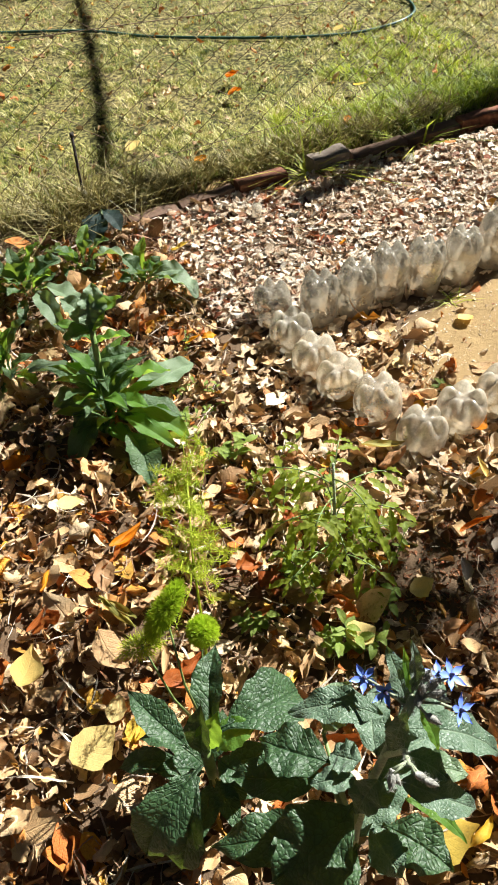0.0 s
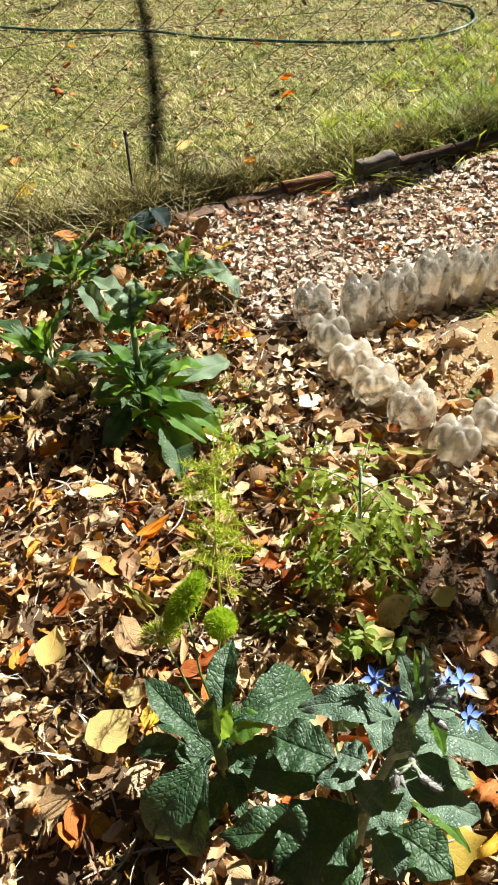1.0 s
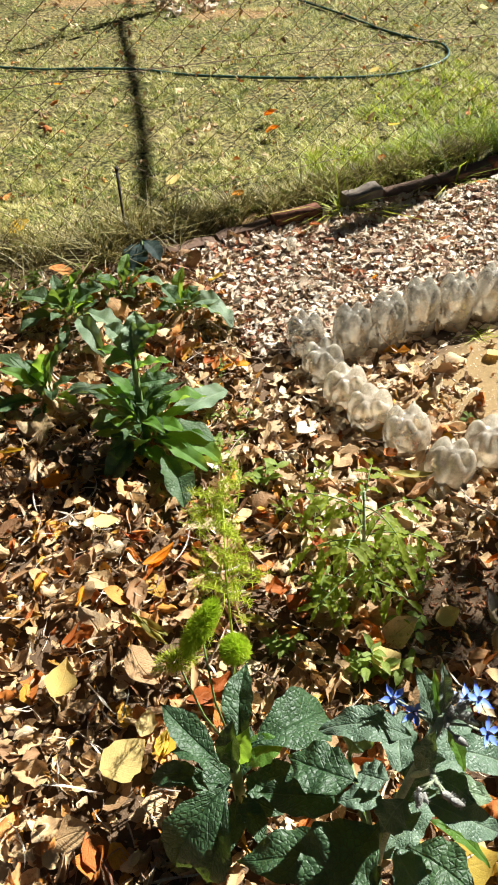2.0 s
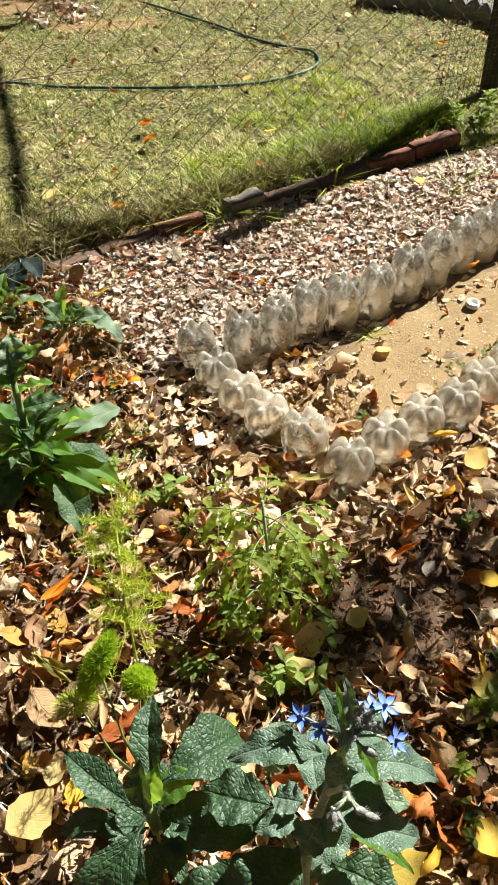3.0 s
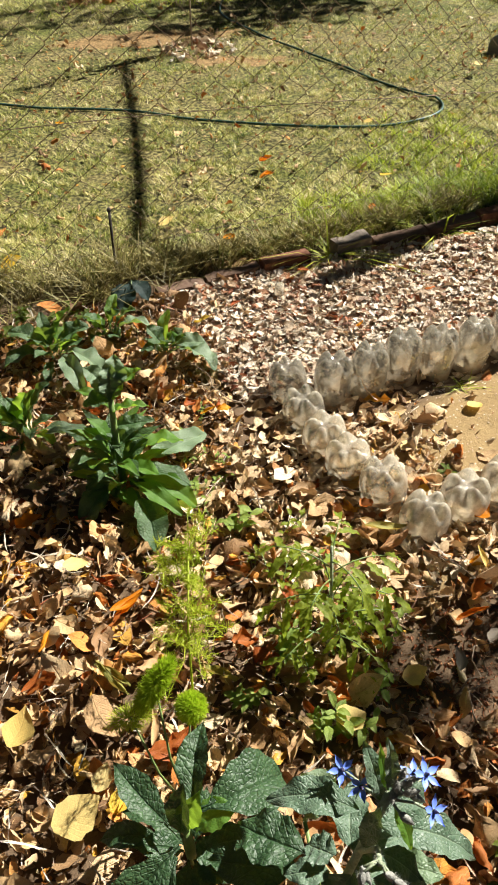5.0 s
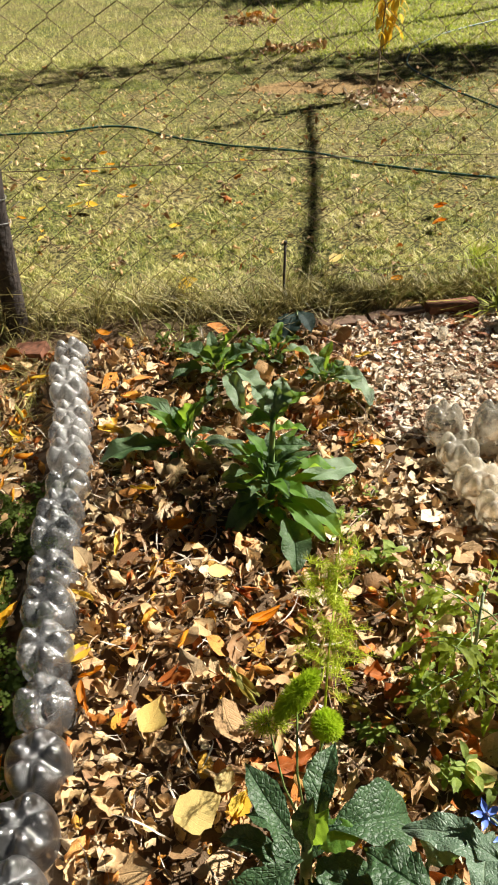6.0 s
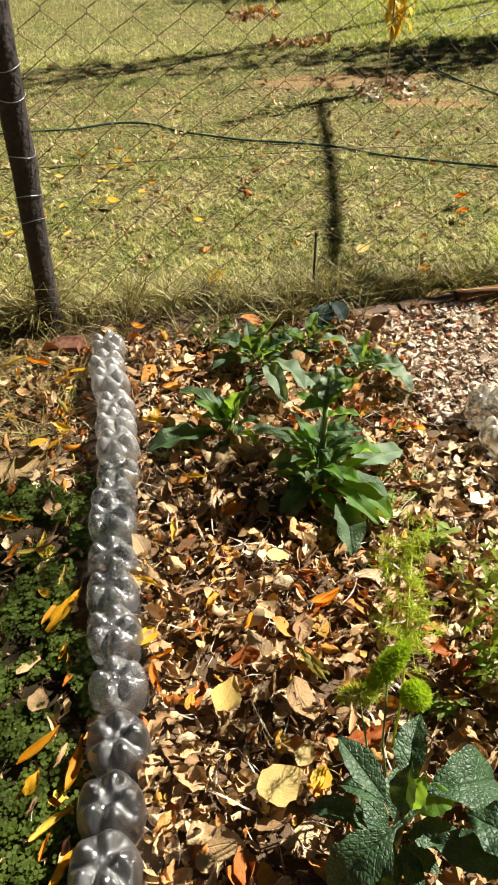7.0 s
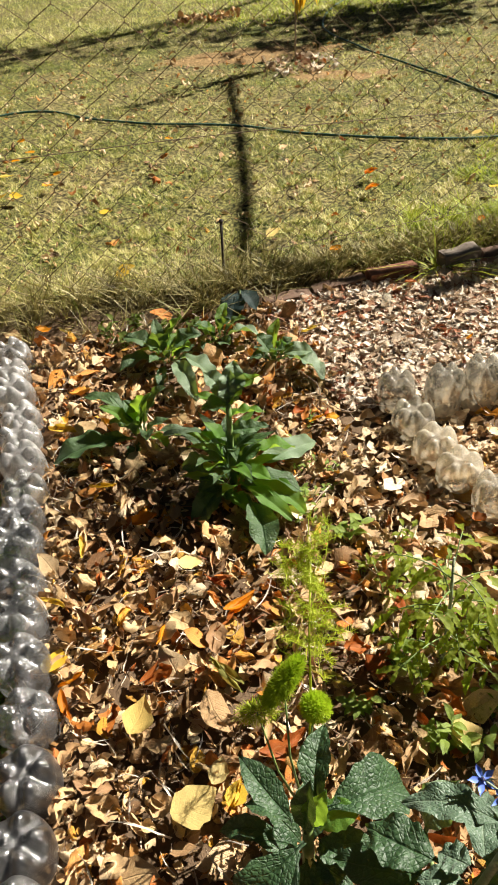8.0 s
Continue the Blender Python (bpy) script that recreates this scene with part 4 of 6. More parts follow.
comfrey("leafy_plant", (0.148, 2.265, 0), [
    ((0.138, 2.263, 0.05), (0.026, 2.306, 0.11), 0.055, 0.15), ((0.142, 2.268, 0.05), (0.128, 2.238, 0.15), 0.060, 0.05), ((0.152, 2.266, 0.06), (0.214, 2.282, 0.17), 0.055, 0.08),
    ((0.158, 2.264, 0.06), (0.262, 2.240, 0.13), 0.066, 0.15), ((0.162, 2.260, 0.05), (0.223, 2.201, 0.11), 0.055, 0.1), ((0.135, 2.255, 0.04), (0.001, 2.216, 0.05), 0.066, 0.15),
    ((0.142, 2.240, 0.04), (0.121, 2.126, 0.03), 0.034, 0.1), ((0.160, 2.245, 0.05), (0.284, 2.064, 0.06), 0.066, 0.15), ((0.156, 2.240, 0.05), (0.223, 2.019, 0.05), 0.055, 0.15),
    ((0.145, 2.258, 0.05), (0.085, 2.232, 0.13), 0.044, 0.08)]
    + ring_leaves((0.148, 2.265, 0), 6, 0.10, 0.040, 0.09, 9), "green leafy rosette plant in dry leaves", (2, 4, 11, 13), (7, 8))
comfrey("leafy_plant", (0.472, 2.172, 0), [
    ((0.466, 2.170, 0.05), (0.424, 2.185, 0.13), 0.055, 0.1), ((0.480, 2.171, 0.05), (0.590, 2.153, 0.06), 0.055, 0.15), ((0.478, 2.162, 0.05), (0.596, 2.042, 0.04), 0.076, 0.15),
    ((0.474, 2.178, 0.05), (0.507, 2.156, 0.10), 0.055, 0.1), ((0.464, 2.168, 0.04), (0.397, 2.184, 0.05), 0.038, 0.15), ((0.478, 2.178, 0.05), (0.535, 2.184, 0.10), 0.044, 0.1)]
    + ring_leaves((0.472, 2.172, 0), 5, 0.08, 0.036, 0.08, 4), "small green leafy rosette plant in dry leaves", (3, 7), (1, 2))
comfrey("leafy_plant", (0.318, 2.330, 0), [
    ((0.312, 2.325, 0.04), (0.259, 2.340, 0.09), 0.050, 0.1), ((0.321, 2.320, 0.05), (0.359, 2.311, 0.12), 0.050, 0.08), ((0.325, 2.322, 0.04), (0.443, 2.293, 0.06), 0.066, 0.15),
    ((0.312, 2.318, 0.04), (0.263, 2.267, 0.05), 0.044, 0.1)] + ring_leaves((0.318, 2.330, 0), 5, 0.09, 0.042, 0.08, 14), "small green leafy rosette plant near the fence", (0, 5), (2,))
bl = empty("leafy_plant", (0.41, 2.50, 0))
tagged(bl, "blue-green broad-leaved plant drooping against the fence grass", "plant")
for i, (b, t, w) in enumerate((((0.415, 2.53, 0.085), (0.375, 2.43, 0.025), 0.075), ((0.42, 2.53, 0.09), (0.462, 2.46, 0.04), 0.06), ((0.41, 2.53, 0.08), (0.345, 2.47, 0.04), 0.05))):
    add_leaf(bl, M_BLUELEAF, b, t, w, arch=0.12, seed=i + 90)
    add_stem(bl, M_STEM, [(0.41, 2.51, 0), (0.412, 2.512, 0.06), b], 0.004)

# broad-leaved plant close by
F = (0.288, 0.820, 0.0)
front = comfrey("leafy_plant", F, [
    ((0.308, 0.842, 0.20), (0.346, 0.953, 0.23), 0.050, 0.08), ((0.312, 0.825, 0.24), (0.444, 0.867, 0.17), 0.090, 0.2), ((0.268, 0.823, 0.22), (0.205, 0.918, 0.25), 0.046, 0.12),
    ((0.250, 0.840, 0.13), (0.154, 0.871, 0.10), 0.038, 0.1), ((0.273, 0.835, 0.18), (0.200, 0.877, 0.17), 0.042, 0.12), ((0.282, 0.805, 0.22), (0.300, 0.845, 0.30), 0.040, 0.04),
    ((0.294, 0.812, 0.22), (0.319, 0.832, 0.29), 0.036, 0.06), ((0.279, 0.790, 0.24), (0.175, 0.734, 0.14), 0.068, 0.2),
    ((0.270, 0.790, 0.20), (0.212, 0.711, 0.10), 0.062, 0.2), ((0.303, 0.806, 0.22), (0.367, 0.817, 0.24), 0.044, 0.1), ((0.340, 0.832, 0.15), (0.432, 0.854, 0.20), 0.044, 0.1),
    ((0.300, 0.803, 0.20), (0.333, 0.771, 0.20), 0.036, 0.12)],
    "broad-leaved dark green plant with puckered leaves close by", (6, 9), (10,), 0.024, "spoon")
for i, (b, t, w, bow) in enumerate(ring_leaves((F[0], F[1], 0.06), 8, 0.105, 0.042, 0.03, 71, 0.15, 0.04)):
    add_leaf(front, M_COMFREY, b, t, w, arch=bow, seed=i + 160, nu=12, nv=6)
add_stem(front, M_STEM, [(0.288, 0.830, -0.01), (0.287, 0.818, 0.12), (0.288, 0.812, 0.23)], 0.011, 0.7)

# borage with blue flowers
B = (0.455, 0.665, 0.0)
bor = empty("borage_plant", B)
tagged(bor, "borage plant with hairy grey-green leaves and blue star flowers", "plant")
LEAVES = (
    ((0.436, 0.718, 0.30), (0.359, 0.782, 0.28), 0.067), ((0.429, 0.714, 0.26), (0.309, 0.763, 0.24), 0.059), ((0.452, 0.680, 0.24), (0.321, 0.640, 0.20), 0.105),
    ((0.430, 0.684, 0.16), (0.260, 0.719, 0.12), 0.067), ((0.459, 0.800, 0.15), (0.522, 0.843, 0.20), 0.061), ((0.449, 0.688, 0.33), (0.395, 0.698, 0.33), 0.031),
    ((0.489, 0.716, 0.42), (0.392, 0.760, 0.40), 0.043), ((0.508, 0.694, 0.42), (0.610, 0.649, 0.36), 0.044), ((0.490, 0.662, 0.36), (0.567, 0.614, 0.32), 0.044),
    ((0.520, 0.680, 0.30), (0.584, 0.654, 0.30), 0.041), ((0.480, 0.655, 0.20), (0.541, 0.579, 0.20), 0.067), ((0.462, 0.652, 0.22), (0.479, 0.593, 0.20), 0.047))
UPPER_LEAVES = (
    ((0.500, 0.655, 0.30), (0.558, 0.595, 0.25), 0.018), ((0.482, 0.680, 0.42), (0.501, 0.696, 0.48), 0.024), ((0.508, 0.708, 0.46), (0.499, 0.751, 0.52), 0.025),
    ((0.516, 0.712, 0.47), (0.512, 0.741, 0.53), 0.011), ((0.520, 0.714, 0.47), (0.517, 0.736, 0.55), 0.018), ((0.518, 0.698, 0.46), (0.528, 0.664, 0.42), 0.016),
    ((0.458, 0.697, 0.35), (0.431, 0.723, 0.33), 0.041), ((0.470, 0.675, 0.34), (0.439, 0.658, 0.30), 0.041), ((0.505, 0.680, 0.38), (0.541, 0.645, 0.36), 0.033),
    ((0.455, 0.660, 0.10), (0.370, 0.600, 0.09), 0.067), ((0.460, 0.670, 0.10), (0.550, 0.700, 0.10), 0.052))
SIDE_LEAVES = (((0.510, 0.700, 0.36), (0.600, 0.760, 0.33), 0.046), ((0.500, 0.700, 0.30), (0.590, 0.720, 0.27), 0.050), ((0.490, 0.690, 0.26), (0.570, 0.760, 0.24), 0.050),
               ((0.500, 0.690, 0.40), (0.580, 0.735, 0.39), 0.040), ((0.480, 0.700, 0.34), (0.520, 0.780, 0.32), 0.046), ((0.470, 0.680, 0.20), (0.560, 0.710, 0.18), 0.055))
for i, (b, t, w) in enumerate(LEAVES + UPPER_LEAVES + SIDE_LEAVES):
    # young includes leaves that look backlit, that glow being in their colour
    young, broad = i in (12, 15, 17), i in (0, 1, 2, 3, 4, 10, 21)
    add_leaf(bor, M_COMFREY_BRIGHT if young else (M_COMFREY_PALE if i in (4, 9) else (M_COMFREY if broad else M_BORAGE)), b, t, w, arch=0.12 if i < 12 else 0.05, seed=200 + i,
             kind="spoon" if broad else "lance", wave=0.09, nu=30, nv=12, pucker=0.014)
add_stem(bor, M_HAIRY, [(0.455, 0.665, -0.01), (0.455, 0.672, 0.15), (0.470, 0.685, 0.30), (0.505, 0.701, 0.45), (0.514, 0.707, 0.475)], 0.0062, 0.75)
add_stem(bor, M_HAIRY, [(0.485, 0.690, 0.37), (0.492, 0.672, 0.43), (0.485, 0.653, 0.45)], 0.004, 0.7)
def hairs(points, radius, count, length, seed):
    """Stiff pale hairs standing out from a stem."""
    r = random.Random(seed)
    pts = [Vector(p) - Vector(B) for p in points]
    verts, faces = [], []
    for _ in range(count):
        t = r.random() * (len(pts) - 1)
        i = min(int(t), len(pts) - 2)
        ax = (pts[i + 1] - pts[i]).normalized()
        o = ax.cross(Vector((r.gauss(0, 1), r.gauss(0, 1), r.gauss(0, 1)))).normalized()
        p = pts[i].lerp(pts[i + 1], t - i) + o * radius * 0.8
        e = p + (o + ax * r.uniform(-0.3, 0.3)) * length * r.uniform(0.5, 1.2)
        s = ax * 0.00022
        n = len(verts)
        verts += [p - s, p + s, e]
        faces.append((n, n + 1, n + 2))
    part("stem_hairs", mesh("stem_hairs", verts, faces, M_BUD), bor, "fine white stem hairs")


hairs([(0.470, 0.685, 0.30), (0.505, 0.701, 0.45), (0.514, 0.707, 0.475)], 0.006, 900, 0.006, 3)
hairs([(0.485, 0.690, 0.37), (0.492, 0.672, 0.43), (0.485, 0.653, 0.45)], 0.003, 400, 0.005, 4)
hairs([(0.514, 0.707, 0.475), (0.532, 0.710, 0.50)], 0.008, 500, 0.010, 5)
for b in LEAVES[:5]:
    add_stem(bor, M_STEM, [(0.456, 0.668, 0.08), b[0]], 0.004, 0.8, "leaf_stalk")


def petal(c, ang, up, out_len=0.016, wide=0.0075):
    """One pointed petal of a star flower, in the plane across up."""
    n = Vector(up).normalized()
    e1 = n.cross(Vector((0.2, 1, 0.1))).normalized()
    e2 = n.cross(e1)
    d = e1 * math.cos(ang) + e2 * math.sin(ang)
    s = n.cross(d)
    verts, faces, uv = [], [], []
    for i in range(7):
        u = i / 6
        w = wide / 2 * (0.5 + 0.5 * math.sin(math.pi * min(1, u * 1.1))) * (1 - max(0, u - 0.55) / 0.45 * 0.97)
        for j in (-1, 0, 1):
            verts.append(c + d * (0.002 + out_len * u) + s * (w * j) + n * (0.004 * u * u - 0.0015 * (1 - abs(j))))
            uv.append((u, j))
    for i in range(6):
        for j in range(2):
            faces.append((i * 3 + j, i * 3 + j + 1, i * 3 + j + 4, i * 3 + j + 3))
    return verts, faces


def flower(c, up, source):
    c = Vector(c) - Vector(B)
    n = Vector(up).normalized()
    f = part("flower", mesh("flower", *tube([c - n * 0.006, c], 0.003, 6), M_HAIRY), bor, "blue five-petalled star flower")
    for k in range(5):
        part("petal", mesh("petal", *petal(c, 6.283 * k / 5 + c.x * 50, up), M_PETAL, smooth=True), f)
    for k in range(5):
        v, fc = petal(c - n * 0.002, 6.283 * (k + 0.5) / 5 + c.x * 50, up, 0.013, 0.0025)
        part("sepal", mesh("sepal", v, fc, M_HAIRY), f)
    part("anther", mesh("anther", *tube([c, c + n * 0.006], 0.0028, 7, 0.2), M_ANTHER), f)
    s = Vector(source) - Vector(B)
    add_v, add_f = tube([s, s.lerp(c, 0.5) + Vector((0, 0, 0.008)), c - n * 0.005], 0.0016, 5)
    part("flower_stalk", mesh("flower_stalk", add_v, add_f, M_HAIRY), bor)


flower((0.480, 0.752, 0.45), (-0.2, -0.4, 0.9), (0.510, 0.706, 0.45))
flower((0.490, 0.723, 0.47), (-0.1, -0.7, 0.5), (0.510, 0.706, 0.45))
flower((0.554, 0.707, 0.50), (0.3, -0.3, 0.9), (0.518, 0.706, 0.475))
flower((0.552, 0.677, 0.48), (0.4, -0.5, 0.7), (0.518, 0.702, 0.47))
flower((0.545, 0.715, 0.49), (0.1, 0.3, 0.8), (0.518, 0.706, 0.475))


def bud(c, d, size=0.011, source=None):
    c, d = Vector(c) - Vector(B), Vector(d).normalized()
    pts = [c - d * size, c - d * size * 0.5, c, c + d * size * 0.6, c + d * size * 1.1]
    verts, faces, sides = [], [], 9
    e1 = d.cross(Vector((0.3, 0.2, 1))).normalized()
    e2 = d.cross(e1)
    for p, r in zip(pts, (0.25, 0.75, 0.8, 0.5, 0.08)):
        for k in range(sides):
            a = 6.283 * k / sides
            verts.append(p + (e1 * math.cos(a) + e2 * math.sin(a)) * r * size * 0.55 * (1 + 0.12 * (k % 2)))
    for i in range(4):
        for k in range(sides):
            j = (k + 1) % sides
            faces.append((i * sides + k, i * sides + j, (i + 1) * sides + j, (i + 1) * sides + k))
    r = random.Random(int(c.x * 9000))
    for _ in range(90):
        a, k = r.uniform(0, 6.283), r.uniform(-0.9, 0.9)
        o = e1 * math.cos(a) + e2 * math.sin(a)
        p = c + d * size * k + o * size * 0.36 * (1 - 0.5 * abs(k))
        t = (o + d * r.uniform(-0.2, 0.9)).normalized() * r.uniform(0.003, 0.0065)
        s = t.cross(d).normalized() * 0.00025
        n = len(verts)
        verts += [p - s, p + s, p + t]
        faces.append((n, n + 1, n + 2))
    part("bud", mesh("bud", verts, faces, M_BUD), bor, "hairy grey-purple bud")
    if source:
        part("flower_stalk", mesh("flower_stalk", *tube([Vector(source) - Vector(B), c - d * size * 0.8], 0.0016, 5), M_HAIRY), bor)


for c, d in (((0.531, 0.715, 0.50), (0.2, 0.1, 0.9)), ((0.535, 0.707, 0.495), (0.5, 0, 0.7)), ((0.522, 0.707, 0.49), (0, 0.3, 0.9)), ((0.534, 0.698, 0.49), (0.8, -0.2, 0.4)),
             ((0.524, 0.681, 0.47), (0.5, -0.5, -0.3)), ((0.517, 0.702, 0.48), (-0.4, -0.6, 0.2)), ((0.540, 0.695, 0.48), (0.6, -0.6, -0.1)),
             ((0.463, 0.647, 0.44), (-0.3, -0.5, -0.6)), ((0.469, 0.650, 0.44), (0.2, -0.7, -0.3)), ((0.494, 0.642, 0.44), (0.6, -0.3, -0.5)), ((0.502, 0.634, 0.435), (0.7, -0.4, -0.5))):
    bud(c, d, 0.0095, (0.514, 0.706, 0.47) if c[2] > 0.46 else (0.487, 0.658, 0.447))


# feathery fennel
def needles(centre, axis_pts, count, length, seed, spread=1.0, droop=0.0):
    """Thread-like leaflets round a stalk, as one mesh."""
    r = random.Random(seed)
    verts, faces = [], []
    pts = [Vector(p) for p in axis_pts]
    for _ in range(count):
        t = r.random() * (len(pts) - 1)
        i = min(int(t), len(pts) - 2)
        p = pts[i].lerp(pts[i + 1], t - i)
        d = Vector((r.gauss(0, 1), r.gauss(0, 1), r.gauss(0.25, 0.7) - droop)).normalized()
        l = length * r.uniform(0.5, 1.2) * spread
        s = d.cross(Vector((r.gauss(0, 1), r.gauss(0, 1), r.gauss(0, 1)))).normalized() * 0.00045
        n = len(verts)
        mid = p + d * l * 0.5 + Vector((0, 0, 0.1 * l))
        verts += [p - s, p + s, mid + s, mid - s, p + d * l]
        faces += [(n, n + 1, n + 2, n + 3), (n + 3, n + 2, n + 4)]
    return verts, faces


fen = empty("fennel_plant", (0.335, 1.02, 0))
tagged(fen, "feathery bright green fennel with thread-like fronds", "plant")
FE = Vector((0.335, 1.02, 0))
add_stem(fen, M_DILL, [(0.325, 1.00, 0.0), (0.336, 1.02, 0.16), (0.350, 1.09, 0.26), (0.376, 1.19, 0.33)], 0.0028, 0.5)
r = random.Random(31)
for i in range(85):
    t = r.random()
    c = Vector((0.348, 1.06, 0.23)).lerp(Vector((0.372, 1.23, 0.33)), t) + Vector((r.gauss(0, 0.027), r.gauss(0, 0.024), r.gauss(0, 0.022)))
    e = c + Vector((r.gauss(0, 0.028), r.gauss(0, 0.028), r.uniform(-0.02, 0.03)))
    v, f = needles(c, [c - FE, c.lerp(e, 0.5) - FE + Vector((0, 0, 0.005)), e - FE], 40, 0.017, i)
    part("frond", mesh("frond", v, f, M_DILL, smooth=False), fen)
    add_stem(fen, M_DILL, [Vector((0.358, 1.13, 0.27)).lerp(c, 0.75), c, e], 0.0009, 0.6, "frond_stalk", 4)


def ball_tuft(c, radii, count, length, seed, turn=(0, 0, 1)):
    """Dense soft tuft: threads that point outwards from inside an oval."""
    r = random.Random(seed)
    q = Vector((0, 0, 1)).rotation_difference(Vector(turn))
    verts, faces = [], []
    for _ in range(count):
        d = Vector((r.gauss(0, 1), r.gauss(0, 1), r.gauss(0, 1))).normalized()
        k = r.random() ** 0.4
        p = Vector(c) + q @ Vector((d.x * radii[0], d.y * radii[1], d.z * radii[2])) * k * 0.75
        d = (q @ d + Vector((r.gauss(0, 0.35), r.gauss(0, 0.35), r.gauss(0.15, 0.35)))).normalized()
        l = length * r.uniform(0.6, 1.2)
        s = d.cross(Vector((r.gauss(0, 1), r.gauss(0, 1), r.gauss(0, 1)))).normalized() * 0.00042
        n = len(verts)
        verts += [p - s, p + s, p + d * l * 0.6 + s, p + d * l * 0.6 - s, p + d * l]
        faces += [(n, n + 1, n + 2, n + 3), (n + 3, n + 2, n + 4)]
    return verts, faces


for c, radii, turn, nn, l, lab, mat in (((0.330, 0.948, 0.290), (0.027, 0.027, 0.028), (0, 0, 1), 7000, 0.0075, "dense rounded green fennel tuft", M_DILL2),
                                        ((0.287, 0.962, 0.355), (0.016, 0.016, 0.060), (0.65, 0.35, 0.62), 6500, 0.011, "upright green fennel tuft", M_DILL2),
                                        ((0.243, 0.951, 0.300), (0.040, 0.018, 0.016), (0, 0, 1), 700, 0.014, "loose yellow-green fennel tuft", M_DILL)):
    v, f = ball_tuft(Vector(c) - FE, radii, nn, l, int(c[0] * 1000), turn)
    part("tuft", mesh("tuft", v, f, mat, smooth=False), fen, lab)
    add_stem(fen, M_STEM, [(0.30, 0.90, 0.0), ((0.28 + c[0]) / 2, (0.90 + c[1]) / 2, c[2] * 0.5), c], 0.0026, 0.5)


# tomato seedling: lobed drooping leaflets on hairy stalks
def lobed_leaf(b, t, w, seed):
    v, f, uv = leaf_between(b, t, w, arch=0.10, fold=0.1, wave=0.12, kind="lance", seed=seed, nu=12, nv=6)
    b, t = Vector(b), Vector(t)
    ax = (t - b).normalized()
    out = []
    for p, (u, q) in zip(v, uv):
        d = p - b
        along = ax * d.dot(ax)
        k = 0.62 + 0.5 * abs(math.sin(4.2 * math.pi * u))
        out.append(b + along + (d - along) * k)
    return out, f, uv


tom = empty("tomato_plant", (0.612, 1.12, 0))
tagged(tom, "straggly young tomato plant with lobed drooping leaves", "plant")
TO = Vector((0.612, 1.12, 0))
add_stem(tom, M_HAIRY, [(0.612, 1.115, -0.01), (0.617, 1.125, 0.1), (0.619, 1.14, 0.2), (0.621, 1.161, 0.30)], 0.005, 0.5)
r = random.Random(77)
for i in range(17):
    h = 0.05 + 0.0145 * i
    a = i * 2.4 + 0.4
    l = r.uniform(0.09, 0.16) * (1 - 0.02 * i)
    s = Vector((0.615 + 0.0003 * i, 1.12 + 0.0022 * i, h))
    e = s + Vector((l * math.cos(a), l * math.sin(a) * 0.8, r.uniform(-0.01, 0.04)))
    add_stem(tom, M_STEM, arc(s, e, 0.015, 5), 0.0015, 0.6, "leaf_stalk", 5)
    for k in range(6):
        u = (0.35, 0.5, 0.65, 0.8, 0.92, 1.0)[k]
        p = s.lerp(e, u)
        da = a + (1.1 if k % 2 else -1.1) * (1.0 if k < 5 else 0.1)
        ll = r.uniform(0.022, 0.050)
        q = p + Vector((ll * math.cos(da), ll * math.sin(da), -ll * r.uniform(0.3, 1.3)))
        v, f, uv = lobed_leaf(p - TO, q - TO, ll * 0.36, i * 10 + k)
        part("leaflet", mesh("leaflet", v, f, M_TOMATO, uv), tom)


def weed(at, n, height, size, mat, label, seed, name="weed"):
    """Small upright weed: a few thin stems with pairs of little leaves."""
    r = random.Random(seed)
    o = Vector((at[0], at[1], ground_height(*at)))
    p = empty(name, o)
    tagged(p, label, "plant")
    for i in range(n):
        a = r.uniform(0, 6.28)
        top = o + Vector((r.gauss(0, 0.25) * height, r.gauss(0, 0.25) * height, height * r.uniform(0.6, 1.1)))
        add_stem(p, M_STEM, [o + Vector((0, 0, -0.01)), o.lerp(top, 0.5), top], 0.0014, 0.6, "stem", 4)
        for k in range(6):
            b = o.lerp(top, 0.3 + 0.14 * k)
            da = a + k * 2.4
            l = size * r.uniform(0.7, 1.2)
            add_leaf(p, mat, b, b + Vector((l * math.cos(da), l * math.sin(da), l * r.uniform(-0.2, 0.6))), l * 0.5, kind="lance", nu=6, nv=4, seed=k + i * 9, arch=0.12)
    return p


weed((0.598, 0.972), 6, 0.085, 0.030, M_WEED, "small pale green weed with oval leaves", 1)
weed((0.515, 1.47), 3, 0.10, 0.032, M_WEED, "small yellow-green weed in dry leaves", 2)
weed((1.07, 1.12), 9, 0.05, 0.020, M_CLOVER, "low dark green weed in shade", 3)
weed((0.89, 0.79), 4, 0.07, 0.035, M_WEED, "small yellow-green weed in dry leaves", 4)
weed((0.96, 0.70), 6, 0.05, 0.025, M_WEED, "low sprawling pale weed", 5)
weed((0.45, 1.63), 3, 0.05, 0.02, M_WEED, "tiny yellow-green seedling in dry leaves", 6)
weed((0.56, 1.27), 4, 0.12, 0.022, M_TOMATO, "straggly green weed with small leaves", 7)
weed((0.70, 1.20), 4, 0.10, 0.024, M_TOMATO, "straggly green weed with small leaves", 8)
weed((0.53, 1.13), 4, 0.09, 0.026, M_WEED, "straggly yellow-green weed beside the tomato", 9)
weed((1.06, 1.50), 3, 0.03, 0.018, M_CLOVER, "tiny green seedling in sandy soil", 10)
weed((0.44, 1.07), 3, 0.05, 0.03, M_WEED, "small pale weed under the fennel", 11)
r = random.Random(23)
